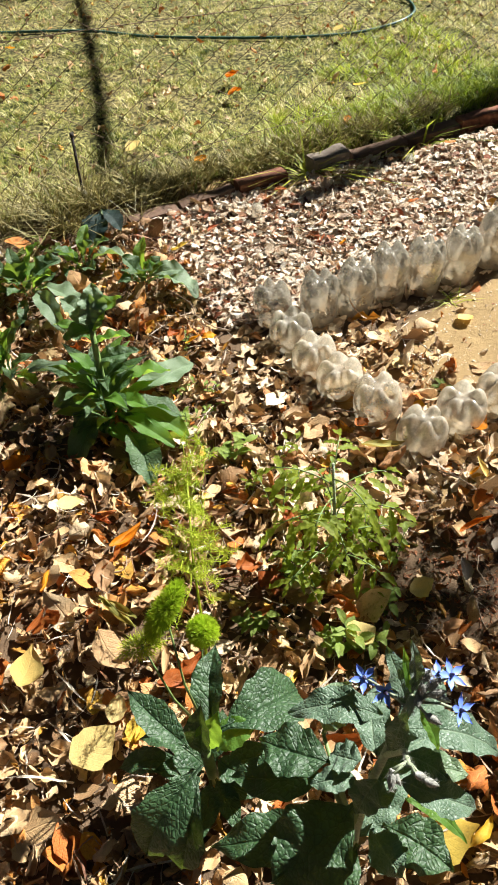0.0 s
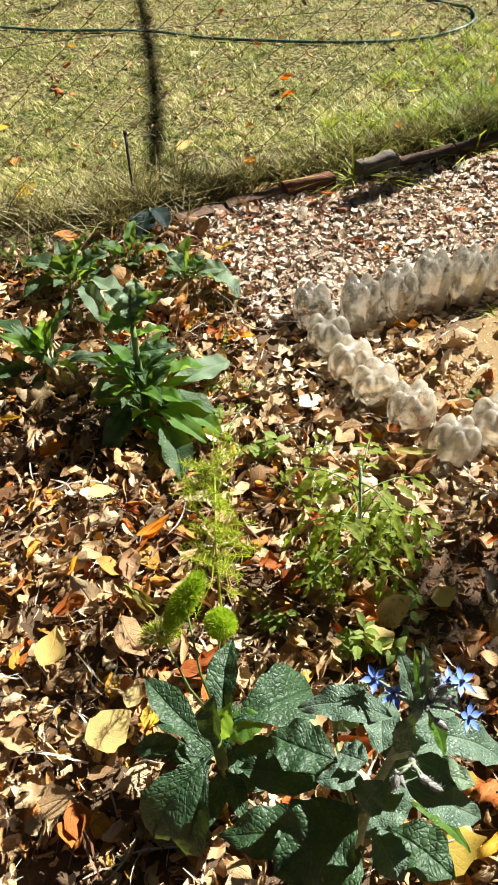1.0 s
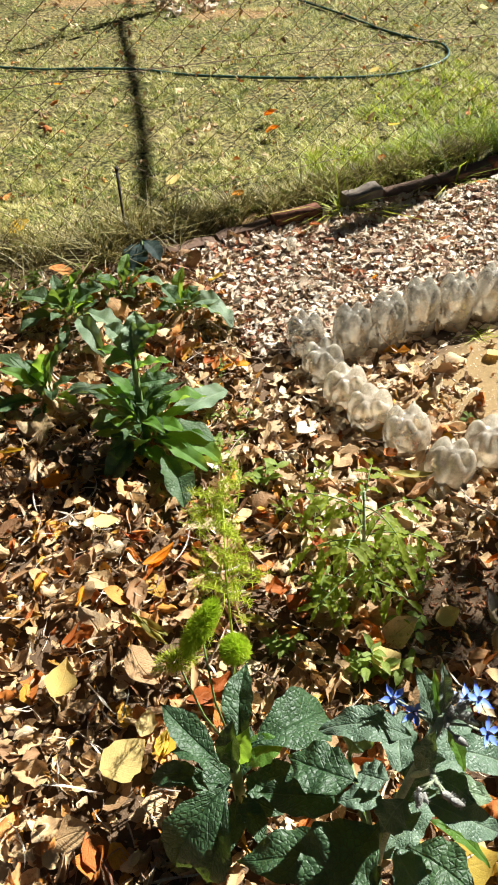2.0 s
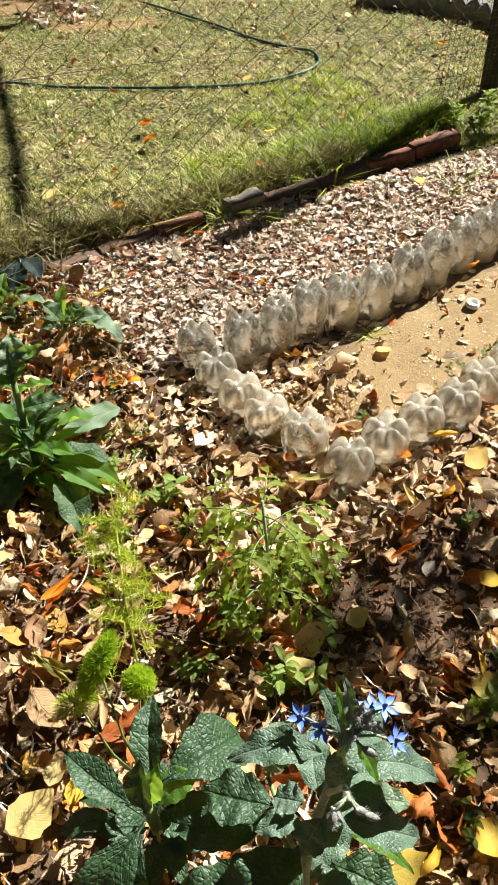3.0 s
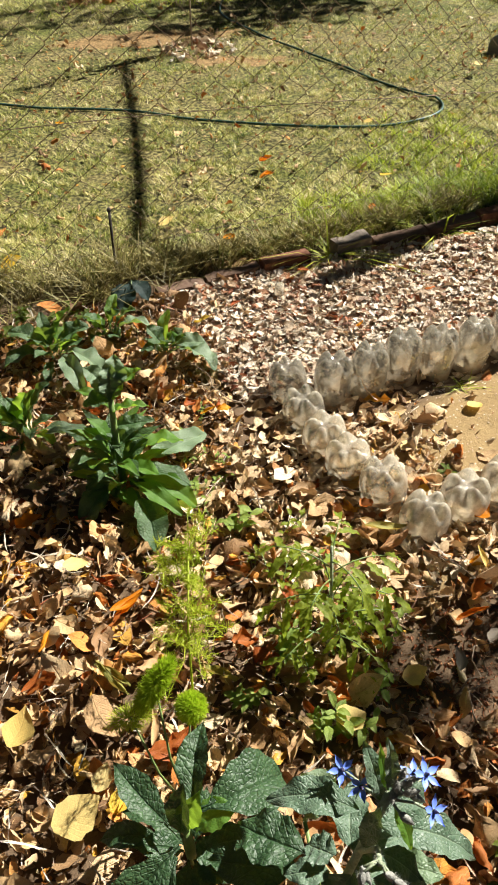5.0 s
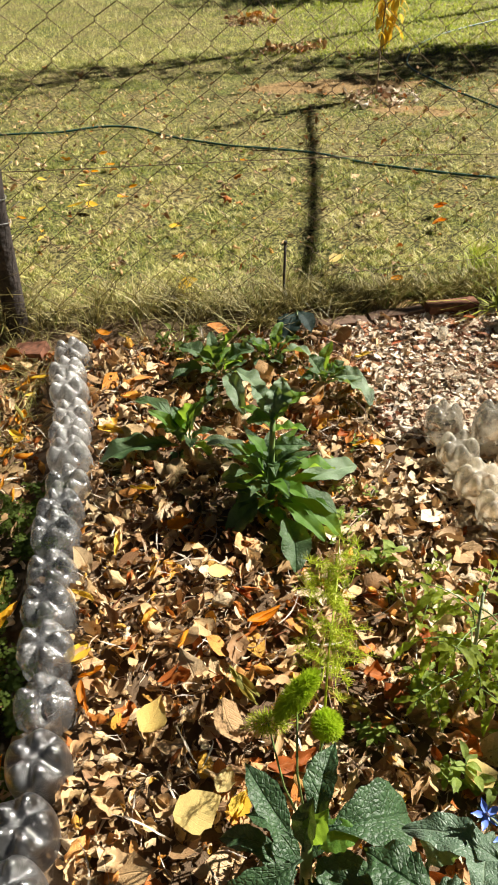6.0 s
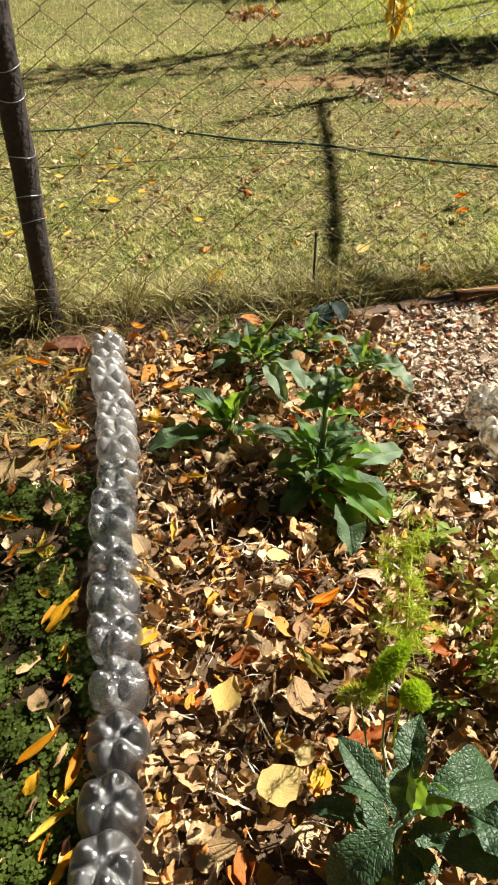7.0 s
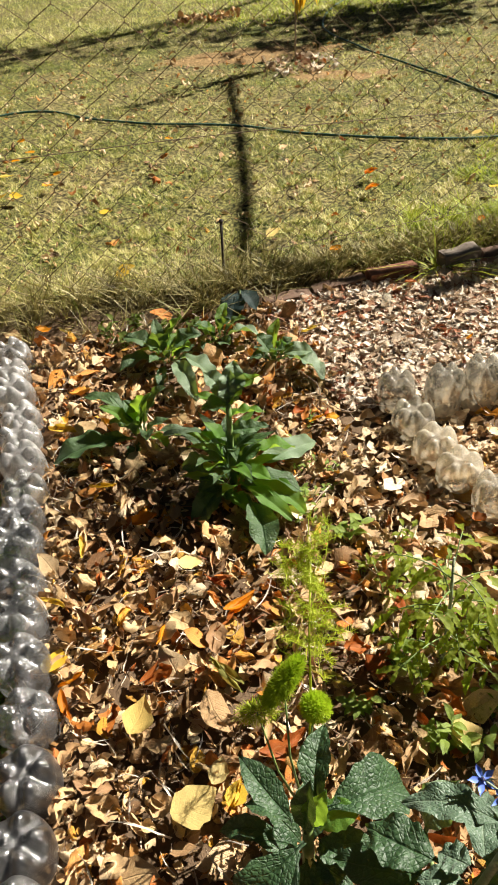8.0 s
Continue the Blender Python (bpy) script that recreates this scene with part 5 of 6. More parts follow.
for i in range(9):
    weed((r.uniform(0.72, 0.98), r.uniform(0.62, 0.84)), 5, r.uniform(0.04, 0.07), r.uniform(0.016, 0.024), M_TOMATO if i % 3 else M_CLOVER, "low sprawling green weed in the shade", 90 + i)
r = random.Random(17)
for i in range(14):
    weed((r.uniform(0.47, 0.76), r.uniform(0.98, 1.42)), r.choice((2, 3)), r.uniform(0.06, 0.15), r.uniform(0.014, 0.026), M_WEED if i % 2 else M_TOMATO, "straggly yellow-green weed among dry leaves", 70 + i)
for i in range(9):
    weed((0.47 + 0.05 * math.sin(i * 5.0), 1.50 + 0.045 * i), 2, 0.07, 0.014, M_WEED, "thin dry yellow-green weed in leaves", 20 + i)
for i, (x, y) in enumerate(((-0.05, 2.47), (0.05, 2.50), (0.15, 2.45), (0.22, 2.50), (0.02, 2.40), (0.26, 2.44))):
    weed((x, y), 4, 0.06, 0.03, M_CLOVER, "low bright green weed by the fence", 40 + i)
for i, (x, y) in enumerate(((2.30, 2.85), (2.40, 2.80), (2.5, 2.9))):
    weed((x, y), 6, 0.10, 0.04, M_TOMATO, "leafy green weed at the corner post", 50 + i)


# thin dry twigs and stalks among the leaves
def twig(at, length, turn, rise, i):
    x, y = at
    z = ground_height(x, y) + 0.02
    d = Vector((math.cos(turn), math.sin(turn), rise))
    pts = [Vector((x, y, z)) + d * (length * k / 5) + Vector((0.1 * length * math.sin(k * 1.7 + i), 0.1 * length * math.cos(k * 2.1 + i), 0)) for k in range(6)]
    o = pts[0]
    t = part("twig", mesh("twig", *tube([p - o for p in pts], 0.0018, 5, 0.5), M_TWIG), None, "", Matrix.Translation(o))
    tagged(t, "thin dry grey-brown twig on fallen leaves", "twig", "twigs in the litter")


r = random.Random(5)
for i in range(40):
    twig((r.uniform(-0.25, 1.1), r.uniform(0.75, 2.3)), r.uniform(0.06, 0.18), r.uniform(0, 6.28), r.uniform(0, 0.5) if i % 3 == 0 else 0.03, i)


# ---- sapling on the lawn ----
sap = empty("sapling", (1.19, 5.43, 0.02))
tagged(sap, "thin young sapling with hanging yellow leaves", "tree")
part("trunk", mesh("trunk", *tube([(0, 0, -0.03), (0.01, 0, 0.25), (0.03, 0, 0.6), (0.06, 0.0, 1.5)], 0.006, 6, 0.6), M_TWIG), sap)
r = random.Random(12)
for i in range(110):
    h = r.uniform(0.38, 1.2)
    b = Vector((0.03 + 0.03 * h, 0, h)) + Vector((r.gauss(0, 0.03), r.gauss(0, 0.04), 0))
    v, f, uv = leaf_between(b, b + Vector((r.gauss(0, 0.035), r.gauss(0, 0.03), -r.uniform(0.06, 0.11))), 0.028, seed=i, nu=6, nv=4, kind="lance")
    part("leaf", mesh("leaf", v, f, M_YELLOW, uv), sap)


# ---- trees outside the view, whose shade falls on the lawn and bed ----
def tree(at, height, crown_at, crown, count, leaf, seed, label, limbs=6, trunk=0.07):
    """Tapered trunk, forked limbs and a loose crown of many leaves."""
    r = random.Random(seed)
    o = Vector((at[0], at[1], 0))
    t = empty("tree", o)
    tagged(t, label, "tree")
    c = Vector(crown_at) - o
    pts = [Vector((0, 0, -0.2)), Vector((c.x * 0.15, c.y * 0.15, height * 0.3)), Vector((c.x * 0.6, c.y * 0.6, c.z * 0.75)), c]
    part("trunk", mesh("trunk", *tube(smooth_line(pts, 5), trunk, 10, 0.3), M_BARK), t)
    verts, faces = [], []
    ends = []
    for i in range(limbs):
        d = Vector((r.gauss(0, 1), r.gauss(0, 1), r.gauss(0.2, 0.6)))
        d.normalize()
        e = c + Vector((d.x * crown[0], d.y * crown[1], d.z * crown[2])) * 0.8
        s = pts[2].lerp(c, r.random())
        part("limb", mesh("limb", *tube(smooth_line([s, s.lerp(e, 0.5) + Vector((0, 0, 0.1 * crown[2])), e], 4), trunk * 0.3, 6, 0.3), M_BARK), t)
        ends.append(e)
    for i in range(count):
        e = r.choice(ends)
        p = e + Vector((r.gauss(0, 0.33) * crown[0], r.gauss(0, 0.33) * crown[1], r.gauss(0, 0.33) * crown[2]))
        d = Vector((r.gauss(0, 1), r.gauss(0, 1), r.gauss(-0.3, 0.7))).normalized() * leaf * r.uniform(0.7, 1.3)
        s = d.cross(Vector((r.gauss(0, 1), r.gauss(0, 1), r.gauss(0, 1)))).normalized() * leaf * 0.28
        n = len(verts)
        m = p + d * 0.5 + Vector((0, 0, 0.08 * leaf))
        verts += [p, m + s, p + d, m - s]
        faces.append((n, n + 1, n + 2, n + 3))
    part("crown", mesh("crown", verts, faces, M_CROWN, [(0.5, 0.5)] * len(verts)), t)
    return t


def shaded_from(x, y, h):
    """The place at height h whose shadow falls on (x, y)."""
    k = h / math.tan(SUN_EL)
    return (x + SUN_AZ.x * k, y + SUN_AZ.y * k, h)


tree((6.6, 8.2), 4.0, shaded_from(1.75, 6.3, 3.6), (1.0, 0.46, 0.75), 1150, 0.12, 1, "leafy garden tree beyond the lawn", 12, 0.08)
tree((5.6, 9.8), 5.0, shaded_from(-0.7, 6.45, 4.4), (1.2, 0.34, 0.9), 700, 0.10, 2, "sparse thin garden tree beyond the lawn", 10, 0.07)
tree((9.5, 13.5), 5.0, shaded_from(2.0, 10.6, 4.6), (1.5, 0.9, 1.2), 6000, 0.14, 3, "leafy garden tree beyond the lawn", 12, 0.1)
# this tree is added out of view to hold the shading limb
tree((7.3, 4.8), 4.2, shaded_from(3.75, 3.15, 3.4), (0.6, 0.22, 0.5), 900, 0.10, 4, "unseen tree, added to carry the bare limb", 7, 0.06)
# added shrubs out of view; each crown is placed to shade one spot
tree((3.4, 1.75), 1.9, shaded_from(0.875, 1.02, 1.75), (0.26, 0.17, 0.16), 330, 0.052, 5, "unseen leafy shrub, added to dapple the bed", 9, 0.010)
tree((3.6, 1.1), 2.0, shaded_from(0.93, 0.66, 1.8), (0.25, 0.15, 0.14), 330, 0.055, 7, "unseen leafy shrub, added to dapple the bed", 8, 0.010)
tree((4.2, 4.0), 2.9, shaded_from(-0.64, 1.35, 2.8), (0.20, 0.75, 0.2), 420, 0.06, 8, "unseen tall shrub, added to shade the bed", 9, 0.006)
tree((4.0, 3.6), 2.5, shaded_from(0.0, 1.74, 2.4), (0.16, 0.07, 0.10), 130, 0.05, 9, "unseen tall shrub, added to shade the bed", 8, 0.005)
# unseen limb and twigs, bent to cast the lawn stripe and edging shadow
side_tree = [o for o in scene.objects if o.name.startswith("tree") and abs(o.location.x - 7.3) < 0.01][0]
so = side_tree.matrix_basis.translation
limb_pts = [Vector(shaded_from(*q)) - so for q in ((3.75, 3.15, 3.4), (2.9, 2.80, 3.2), (2.2, 2.70, 3.1), (1.6, 2.66, 3.0), (1.1, 2.57, 3.0), (0.75, 2.58, 3.0), (0.455, 2.75, 3.1), (0.50, 3.2, 3.2), (0.565, 3.74, 3.25), (0.617, 4.32, 3.3), (0.683, 5.18, 3.4))]
part("limb", mesh("limb", *tube(smooth_line(limb_pts, 6), 0.034, 8, 0.7), M_BARK), side_tree, "long unseen limb, added for its shadow")
for i in range(14):
    q = Vector(shaded_from(0.50 + 0.0125 * i, 3.2 + 0.14 * i, 3.5)) - so
    d = Vector((0.12 * math.sin(i * 4.0), 0.10 * math.cos(i * 3.0), 0.06))
    part("limb", mesh("limb", *tube([q, q + d * 0.5, q + d], 0.009, 5, 0.4), M_BARK), side_tree)

# ---- grass ----
def lawn_points(n, x0, x1, y0, y1, power=1.6):
    y = y0 + (y1 - y0) * rng.random(n) ** power
    k = (y - 0.3)
    x = rng.uniform(-0.62, 0.92, n) * (k + 0.7)
    return np.stack([np.clip(x, x0, x1), y], 1)


bare = lambda p: np.hypot((p[:, 0] - 0.75) / 0.95, (p[:, 1] - 5.75) / 0.42) + 0.5 * np.array([noise.noise((a * 3, b * 3, 2)) for a, b in p])
tufts = lawn_points(43000, -3.2, 3.6, 2.70, 7.5, 1.7)
tufts = tufts[rng.random(len(tufts)) < 0.42 + 1.1 * np.array([noise.noise((a * 9, b * 9, 8)) + 0.5 * noise.noise((a * 3.5, b * 3.5, 3)) for a, b in tufts])]
pts = np.repeat(tufts, 11, 0) + rng.normal(0, 0.0105, (len(tufts) * 11, 2))
keep = bare(pts) > 0.45 + 0.75 * rng.random(len(pts))
tagged(blades("lawn_grass", pts[keep], 0.020, 0.0034, 0.6, M_GRASS, "", 0.45), "short dry yellow-green lawn grass", "grass", kind="stuff")
pts = lawn_points(170000, -9, 9, 6.9, 19, 1.4)
tagged(blades("lawn_grass", pts, 0.022, 0.007, 0.7, M_FARGRASS, "", 0.5, ((0, 1.0), (1.0, 0.3))), "short lawn grass further off", "grass", kind="stuff")

green_patch = np.stack([rng.normal(2.1, 0.75, 11000), rng.uniform(6.6, 10.0, 11000)], 1)
tagged(blades("green_grass", green_patch, 0.03, 0.009, 0.7, M_GREENGRASS, ""), "greener lawn grass beyond the sapling", "grass", kind="stuff")


def strip(n, x0, x1, yf, spread):
    x = rng.uniform(x0, x1, n)
    return np.stack([x, np.array([yf(a) for a in x]) + rng.normal(0, spread, n)], 1)


def clumps(n, per, x0, x1, yf, spread, size):
    """Blades gathered in tufts along a line."""
    c = strip(n, x0, x1, yf, spread)
    return np.repeat(c, per, 0) + rng.normal(0, size, (n * per, 2))


tagged(blades("dry_grass", clumps(150, 20, -1.5, 0.6, lambda x: edge_line(x) + 0.14, 0.06, 0.016), 0.095, 0.0042, 0.45, M_STRAW, "", 0.6), "long dry straw-coloured grass along the fence", "grass", kind="stuff")
tagged(blades("dry_grass", clumps(190, 18, 0.5, 1.8, lambda x: edge_line(x) + 0.115, 0.03, 0.014), 0.05, 0.0056, 0.35, M_STRAW, "", 0.6), "dry grass above the brick edging", "grass", kind="stuff")
tagged(blades("green_grass", clumps(170, 26, 1.1, 2.4, lambda x: edge_line(x) + 0.21, 0.07, 0.016), 0.048, 0.0048, 0.55, M_GREENGRASS, "", 0.6), "longer bright green grass by the edging", "grass", kind="stuff")
tagged(blades("green_grass", clumps(45, 30, 1.5, 2.2, lambda x: 3.35, 0.2, 0.024), 0.042, 0.0048, 0.55, M_GREENGRASS, "", 0.6), "green grass tufts inside the hose loop", "grass", kind="stuff")


def tuft(at, n, h, mat, label, width=0.006, lean=0.8):
    p = np.array([at]) + rng.normal(0, 0.012, (n, 2))
    tagged(blades("grass_tuft", p, h, width, lean, mat, "", 1.1), label, "grass")


tuft((1.15, 2.615), 46, 0.11, M_GREENGRASS, "arching green grass tuft at the brick edging")
tuft((1.60, 2.665), 30, 0.10, M_GREENGRASS, "arching green grass tuft at the stone edging")
tuft((1.98, 2.40), 26, 0.09, M_GREENGRASS, "small green grass tuft in pale leaves")
tuft((0.30, 2.60), 40, 0.14, M_STRAW, "arching dry grass tuft by the stake", 0.004)
for i in range(7):
    tuft((-0.70 + 0.12 * math.sin(i * 2.6), 2.66 + 0.05 * math.cos(i * 4.1)), 30, 0.22, M_STRAW, "long dry grass tuft at the post foot", 0.0050, 0.4)
tuft((1.25, 1.81), 18, 0.03, M_GREENGRASS, "small green grass tuft beside the bottles", 0.004)
tuft((1.62, 1.58), 20, 0.05, M_GREENGRASS, "small green grass tuft on sandy soil", 0.004)


straw = np.stack([rng.uniform(-0.95, -0.40, 800), rng.uniform(1.92, 2.55, 800)], 1)
tagged(blades("dry_grass", straw, 0.07, 0.0035, 1.2, M_STRAW, "", 0.7), "loose dry straw and grass beside the bottle row", "grass", kind="stuff")


# ---- clover left of the bottle row ----
def clover_patch(count, box):
    vs, qs, n = [], [], 0
    x0, y0, x1, y1 = box
    for _ in range(count):
        x, y = rng.uniform(x0, x1), rng.uniform(y0, y1)
        if noise.noise((x * 9, y * 9, 3)) < -0.12 + 0.5 * max(0, y - 1.75) + 3.0 * max(0, -0.78 - x) + 2.5 * max(0, 0.60 - y):
            continue
        z = ground_height(x, y) + rng.uniform(0.004, 0.035)
        s = rng.uniform(0.005, 0.011)
        a0 = rng.uniform(0, 6.28)
        for k in range(3):
            a = a0 + k * 2.09
            d, e = np.array([math.cos(a), math.sin(a), rng.normal(0.1, 0.25)]), np.array([-math.sin(a), math.cos(a), rng.normal(0, 0.2)])
            p = np.array([x, y, z])
            vs.append(np.array([p, p + d * s * 0.6 - e * s * 0.55, p + d * s * 1.1 - e * s * 0.2, p + d * s * 0.95, p + d * s * 1.1 + e * s * 0.2, p + d * s * 0.6 + e * s * 0.55]))
            qs.append(np.array([(n, n + 1, n + 2, n + 3), (n, n + 3, n + 4, n + 5)]))
            n += 6
    return big_mesh("clover", np.concatenate(vs), np.concatenate(qs), M_CLOVER)


tagged(part("clover", clover_patch(15000, (-1.10, 0.36, -0.22, 1.80))), "dense low green clover and weeds beside the bottles", "ground cover", kind="stuff")
tagged(part("clover", clover_patch(160, (1.35, 1.45, 1.95, 1.60))), "sparse low green weeds on sandy soil", "ground cover", kind="stuff")


# ---- fallen leaves ----
def row_x(y):
    return -0.138 - 0.125 * (y - 0.62)


def in_path(x, y):
    """Sandy strip between the bottle rows."""
    return 0.97 < x and 1.47 + 0.14 * (x - 1.0) < y < 1.82 + 0.13 * (x - 1.0)


def near_keep(x, y):
    if y > edge_line(x) - 0.02 or in_path(x, y):
        return (0.45 if x < 1.13 else 0.015) if in_path(x, y) else 0
    left = row_x(y) - x
    if math.hypot((x + 0.60) / 0.22, (y - 1.89) / 0.055) < 1:
        return 0.04
    if left > 0.05:
        return 0.13 if y < 1.75 else 0.55
    if abs(left) < 0.05:
        return 0.15
    shade = math.hypot((x - 0.88) / 0.20, (y - 1.02) / 0.15)
    if shade < 1:
        return 0.10 + 0.55 * shade ** 3
    if x > 0.62 and y > 1.78:
        return 0.05
    if x > 0.58 and y > 1.22:
        return 0.45
    return 0.9 if noise.noise((x * 3, y * 3, 6)) > -0.35 else 0.55


def back_keep(x, y):
    return 0.0 if (y > edge_line(x) - 0.03 or y < 1.93 + 0.13 * (x - 0.8) or x < 0.52 + 0.3 * (2.3 - y)) else 1.0


tagged(scatter("leaf_litter", 10400, (-0.95, 0.35, 1.9, 2.6), 0.043, near_keep, M_DRY, 0.034, 0.5, templates=TEMPLATES + FLAT), "thick litter of curled brown fallen leaves", "leaf litter", kind="stuff")
tagged(scatter("leaf_litter", 24000, (-0.95, 0.35, 1.9, 2.6), 0.021, lambda x, y: max(0.07 if in_path(x, y) else 0, near_keep(x, y)), M_DRY, 0.03, 0.8, templates=CRUMBS), "crumbled brown leaf fragments on soil", "leaf litter", kind="stuff")
tagged(scatter("leaf_litter", 33000, (0.5, 1.7, 2.7, 2.62), 0.0215, back_keep, M_PALE, 0.022, 0.30, templates=CHIPS + CRUMBS[:8]), "pale leaf litter beside the edging, glare in its colour", "leaf litter", kind="stuff")
tagged(scatter("leaf_litter", 3000, (0.5, 1.75, 2.7, 2.62), 0.027, lambda x, y: back_keep(x, y) * (0.75 * max(0.12, min(1.0, 1.55 - x)) if noise.noise((x * 5, y * 5, 1)) > -0.15 else 0.08), M_RUSSET, 0.03, 0.4, templates=FLAT + TEMPLATES[:6]), "russet brown dead leaves among pale ones", "leaf litter", kind="stuff")
tagged(scatter("leaf_litter", 420, (0.9, 1.3, 2.1, 2.0), 0.034, lambda x, y: 0.5 * in_path(x, y) * (1.0 if y > 1.77 + 0.13 * (x - 1.0) or y < 1.53 + 0.14 * (x - 1.0) or x < 1.1 else 0.10), M_DRY, 0.003, 0.12, templates=FLAT), "scattered pale leaves on the sandy path", "leaf litter", kind="stuff")
tagged(scatter("path_grit", 1500, (0.70, 0.88, 1.06, 1.16), 0.009, lambda x, y: 0.9, M_RUSSET, 0.001, 0.4, templates=CRUMBS), "fine crumbs and clods on bare soil", "grit", kind="stuff")
tagged(scatter("path_grit", 3000, (0.98, 1.45, 2.1, 2.0), 0.0060, lambda x, y: 0.9 * in_path(x, y), M_PALE, 0.0, 0.12, templates=CHIPS), "fine grit and leaf crumbs on the sandy path", "grit", kind="stuff")
tagged(scatter("leaf_litter", 130, (0.98, 5.15, 1.45, 5.55), 0.045, lambda x, y: 1.0, M_PALE, 0.02, 0.4), "dead leaves in the sapling's pit", "leaf litter", kind="stuff")
tagged(scatter("leaf_litter", 110, (0.2, 8.32, 0.72, 8.7), 0.05, lambda x, y: 1.0, M_DRY, 0.05, 0.5), "small heap of dead leaves on the lawn", "leaf litter", kind="stuff")
tagged(scatter("leaf_litter", 90, (0.5, 6.93, 1.04, 7.17), 0.05, lambda x, y: 1.0, M_DRY, 0.04, 0.5), "small heap of dead leaves on the lawn", "leaf litter", kind="stuff")
tagged(scatter("leaf_litter", 3200, (-2.2, 2.8, 3.2, 6.0), 0.022, lambda x, y: 1.0, M_DRY, 0.02, 0.5, templates=CRUMBS), "crumbs of dry leaves in the lawn", "leaf litter", kind="stuff")
tagged(scatter("leaf_litter", 380, (-3.0, 3.0, 3.2, 7.0), 0.035, lambda x, y: 1.0, M_DRY, 0.03, 0.3), "scattered small dry leaves on the lawn", "leaf litter", kind="stuff")


def around(x, y):
    """Thick beside the bed, thinning outwards."""
    if (-0.85 < x < 1.80 and y > 0.45) or y > 2.55 or (1.5 < x < 2.66 and y > 1.75):
        return 0.0
    d = math.hypot(max(-0.95 - x, 0, x - 1.9), max(0.35 - y, 0))
    return max(0.07, min(1.0, 1.0 - 1.5 * d - 0.6 * noise.noise((x * 2.5, y * 2.5, 4))))


tagged(scatter("leaf_litter", 13000, (-2.6, -1.2, 3.6, 2.6), 0.050, around, M_DRY, 0.02, 0.4, templates=CHIPS), "loose dry leaves on bare soil round the bed", "leaf litter", kind="stuff")
tagged(scatter("leaf_litter", 3000, (0.55, 1.22, 1.9, 1.90), 0.036, lambda x, y: 0.02 if in_path(x, y) else (0.8 if y < 1.86 + 0.13 * (x - 1.0) else 0.3), M_BUFF, 0.028, 0.35, templates=FLAT + TEMPLATES[:10]), "pale bleached leaves round the bottle rows", "leaf litter", kind="stuff")
tagged(scatter("leaf_stalks", 3800, (-0.5, 0.4, 1.9, 2.6), 0.055, near_keep, M_PALE, 0.045, 0.35, templates=STALKS), "thin dry leaf stalks and straws in the litter", "leaf litter", kind="stuff")


def template_mesh(tmpl, kind):
    V, Q, U = tmpl
    return big_mesh("fallen_leaf", V, Q, KINDS[kind], uv=U)


SHAPES = {}


def fallen(x, y, size, kind, shape, turn, i, lift=0.028, tilt=14):
    """One fallen leaf lying on the litter."""
    key = (kind, shape, i % 8, y < 2.6)
    if key not in SHAPES:
        SHAPES[key] = template_mesh(NARROW[i % 8] if shape == "narrow" else (TEMPLATES[(i * 7 + 1) % 30] if kind in ("brown", "red") or (kind == "orange" and y < 2.6) else (ROUND[i % 6] if kind in ("cream", "yellow") else MILD[i % 8])), kind)
    m = pose(x, y, ground_height(x, y) + lift, tilt * math.sin(i * 2.2), tilt * math.cos(i * 3.7), turn) @ Matrix.Diagonal((size, size, size * 0.6, 1))
    ob = part("fallen_leaf", SHAPES[key], None, "", m)
    word = {"yellow": "bright yellow", "cream": "pale cream-yellow", "orange": "orange", "red": "russet red", "greenish": "fading yellow-green", "grey": "dull grey", "brown": "curled brown"}[kind]
    where = "on the lawn" if y > 2.7 else "on the leaf litter"
    tagged(ob, f"{word} {'long narrow' if shape == 'narrow' else 'broad'} fallen leaf {where}", "fallen leaf", "loose fallen leaves")


PATH_LEAVES = (
    (1.024, 0.985, .055, "yellow", "broad", 20), (0.889, 0.807, .06, "yellow", "broad", -30), (0.898, 0.844, .05, "yellow", "narrow", 60), (0.991, 1.22, .065, "cream", "narrow", 70),
    (0.909, 1.103, .09, "orange", "narrow", -5), (0.931, 1.047, .06, "grey", "broad", 30), (1.196, 1.253, .07, "cream", "broad", 10), (0.765, 1.006, .065, "brown", "narrow", 80),
    (0.767, 0.929, .05, "brown", "broad", 10), (0.84, 1.025, .055, "grey", "broad", 70), (1.079, 1.197, .06, "orange", "broad", 20), (0.976, 1.47, .05, "yellow", "broad", 40),
    (0.818, 1.442, .05, "red", "broad", 40), (1.064, 1.345, .06, "orange", "broad", 20), (0.837, 1.365, .11, "greenish", "narrow", -12), (1.179, 1.352, .08, "yellow", "narrow", -30),
    (0.98, 1.225, .04, "orange", "broad", 0), (0.742, 0.614, .07, "yellow", "broad", 10), (0.745, 1.015, .05, "cream", "broad", 0), (1.013, 1.624, .06, "cream", "broad", 20),
    (1.033, 1.741, .055, "yellow", "narrow", 70), (0.978, 1.716, .05, "cream", "narrow", 20), (1.252, 1.723, .055, "cream", "broad", 10), (1.504, 1.568, .05, "orange", "narrow", 20))
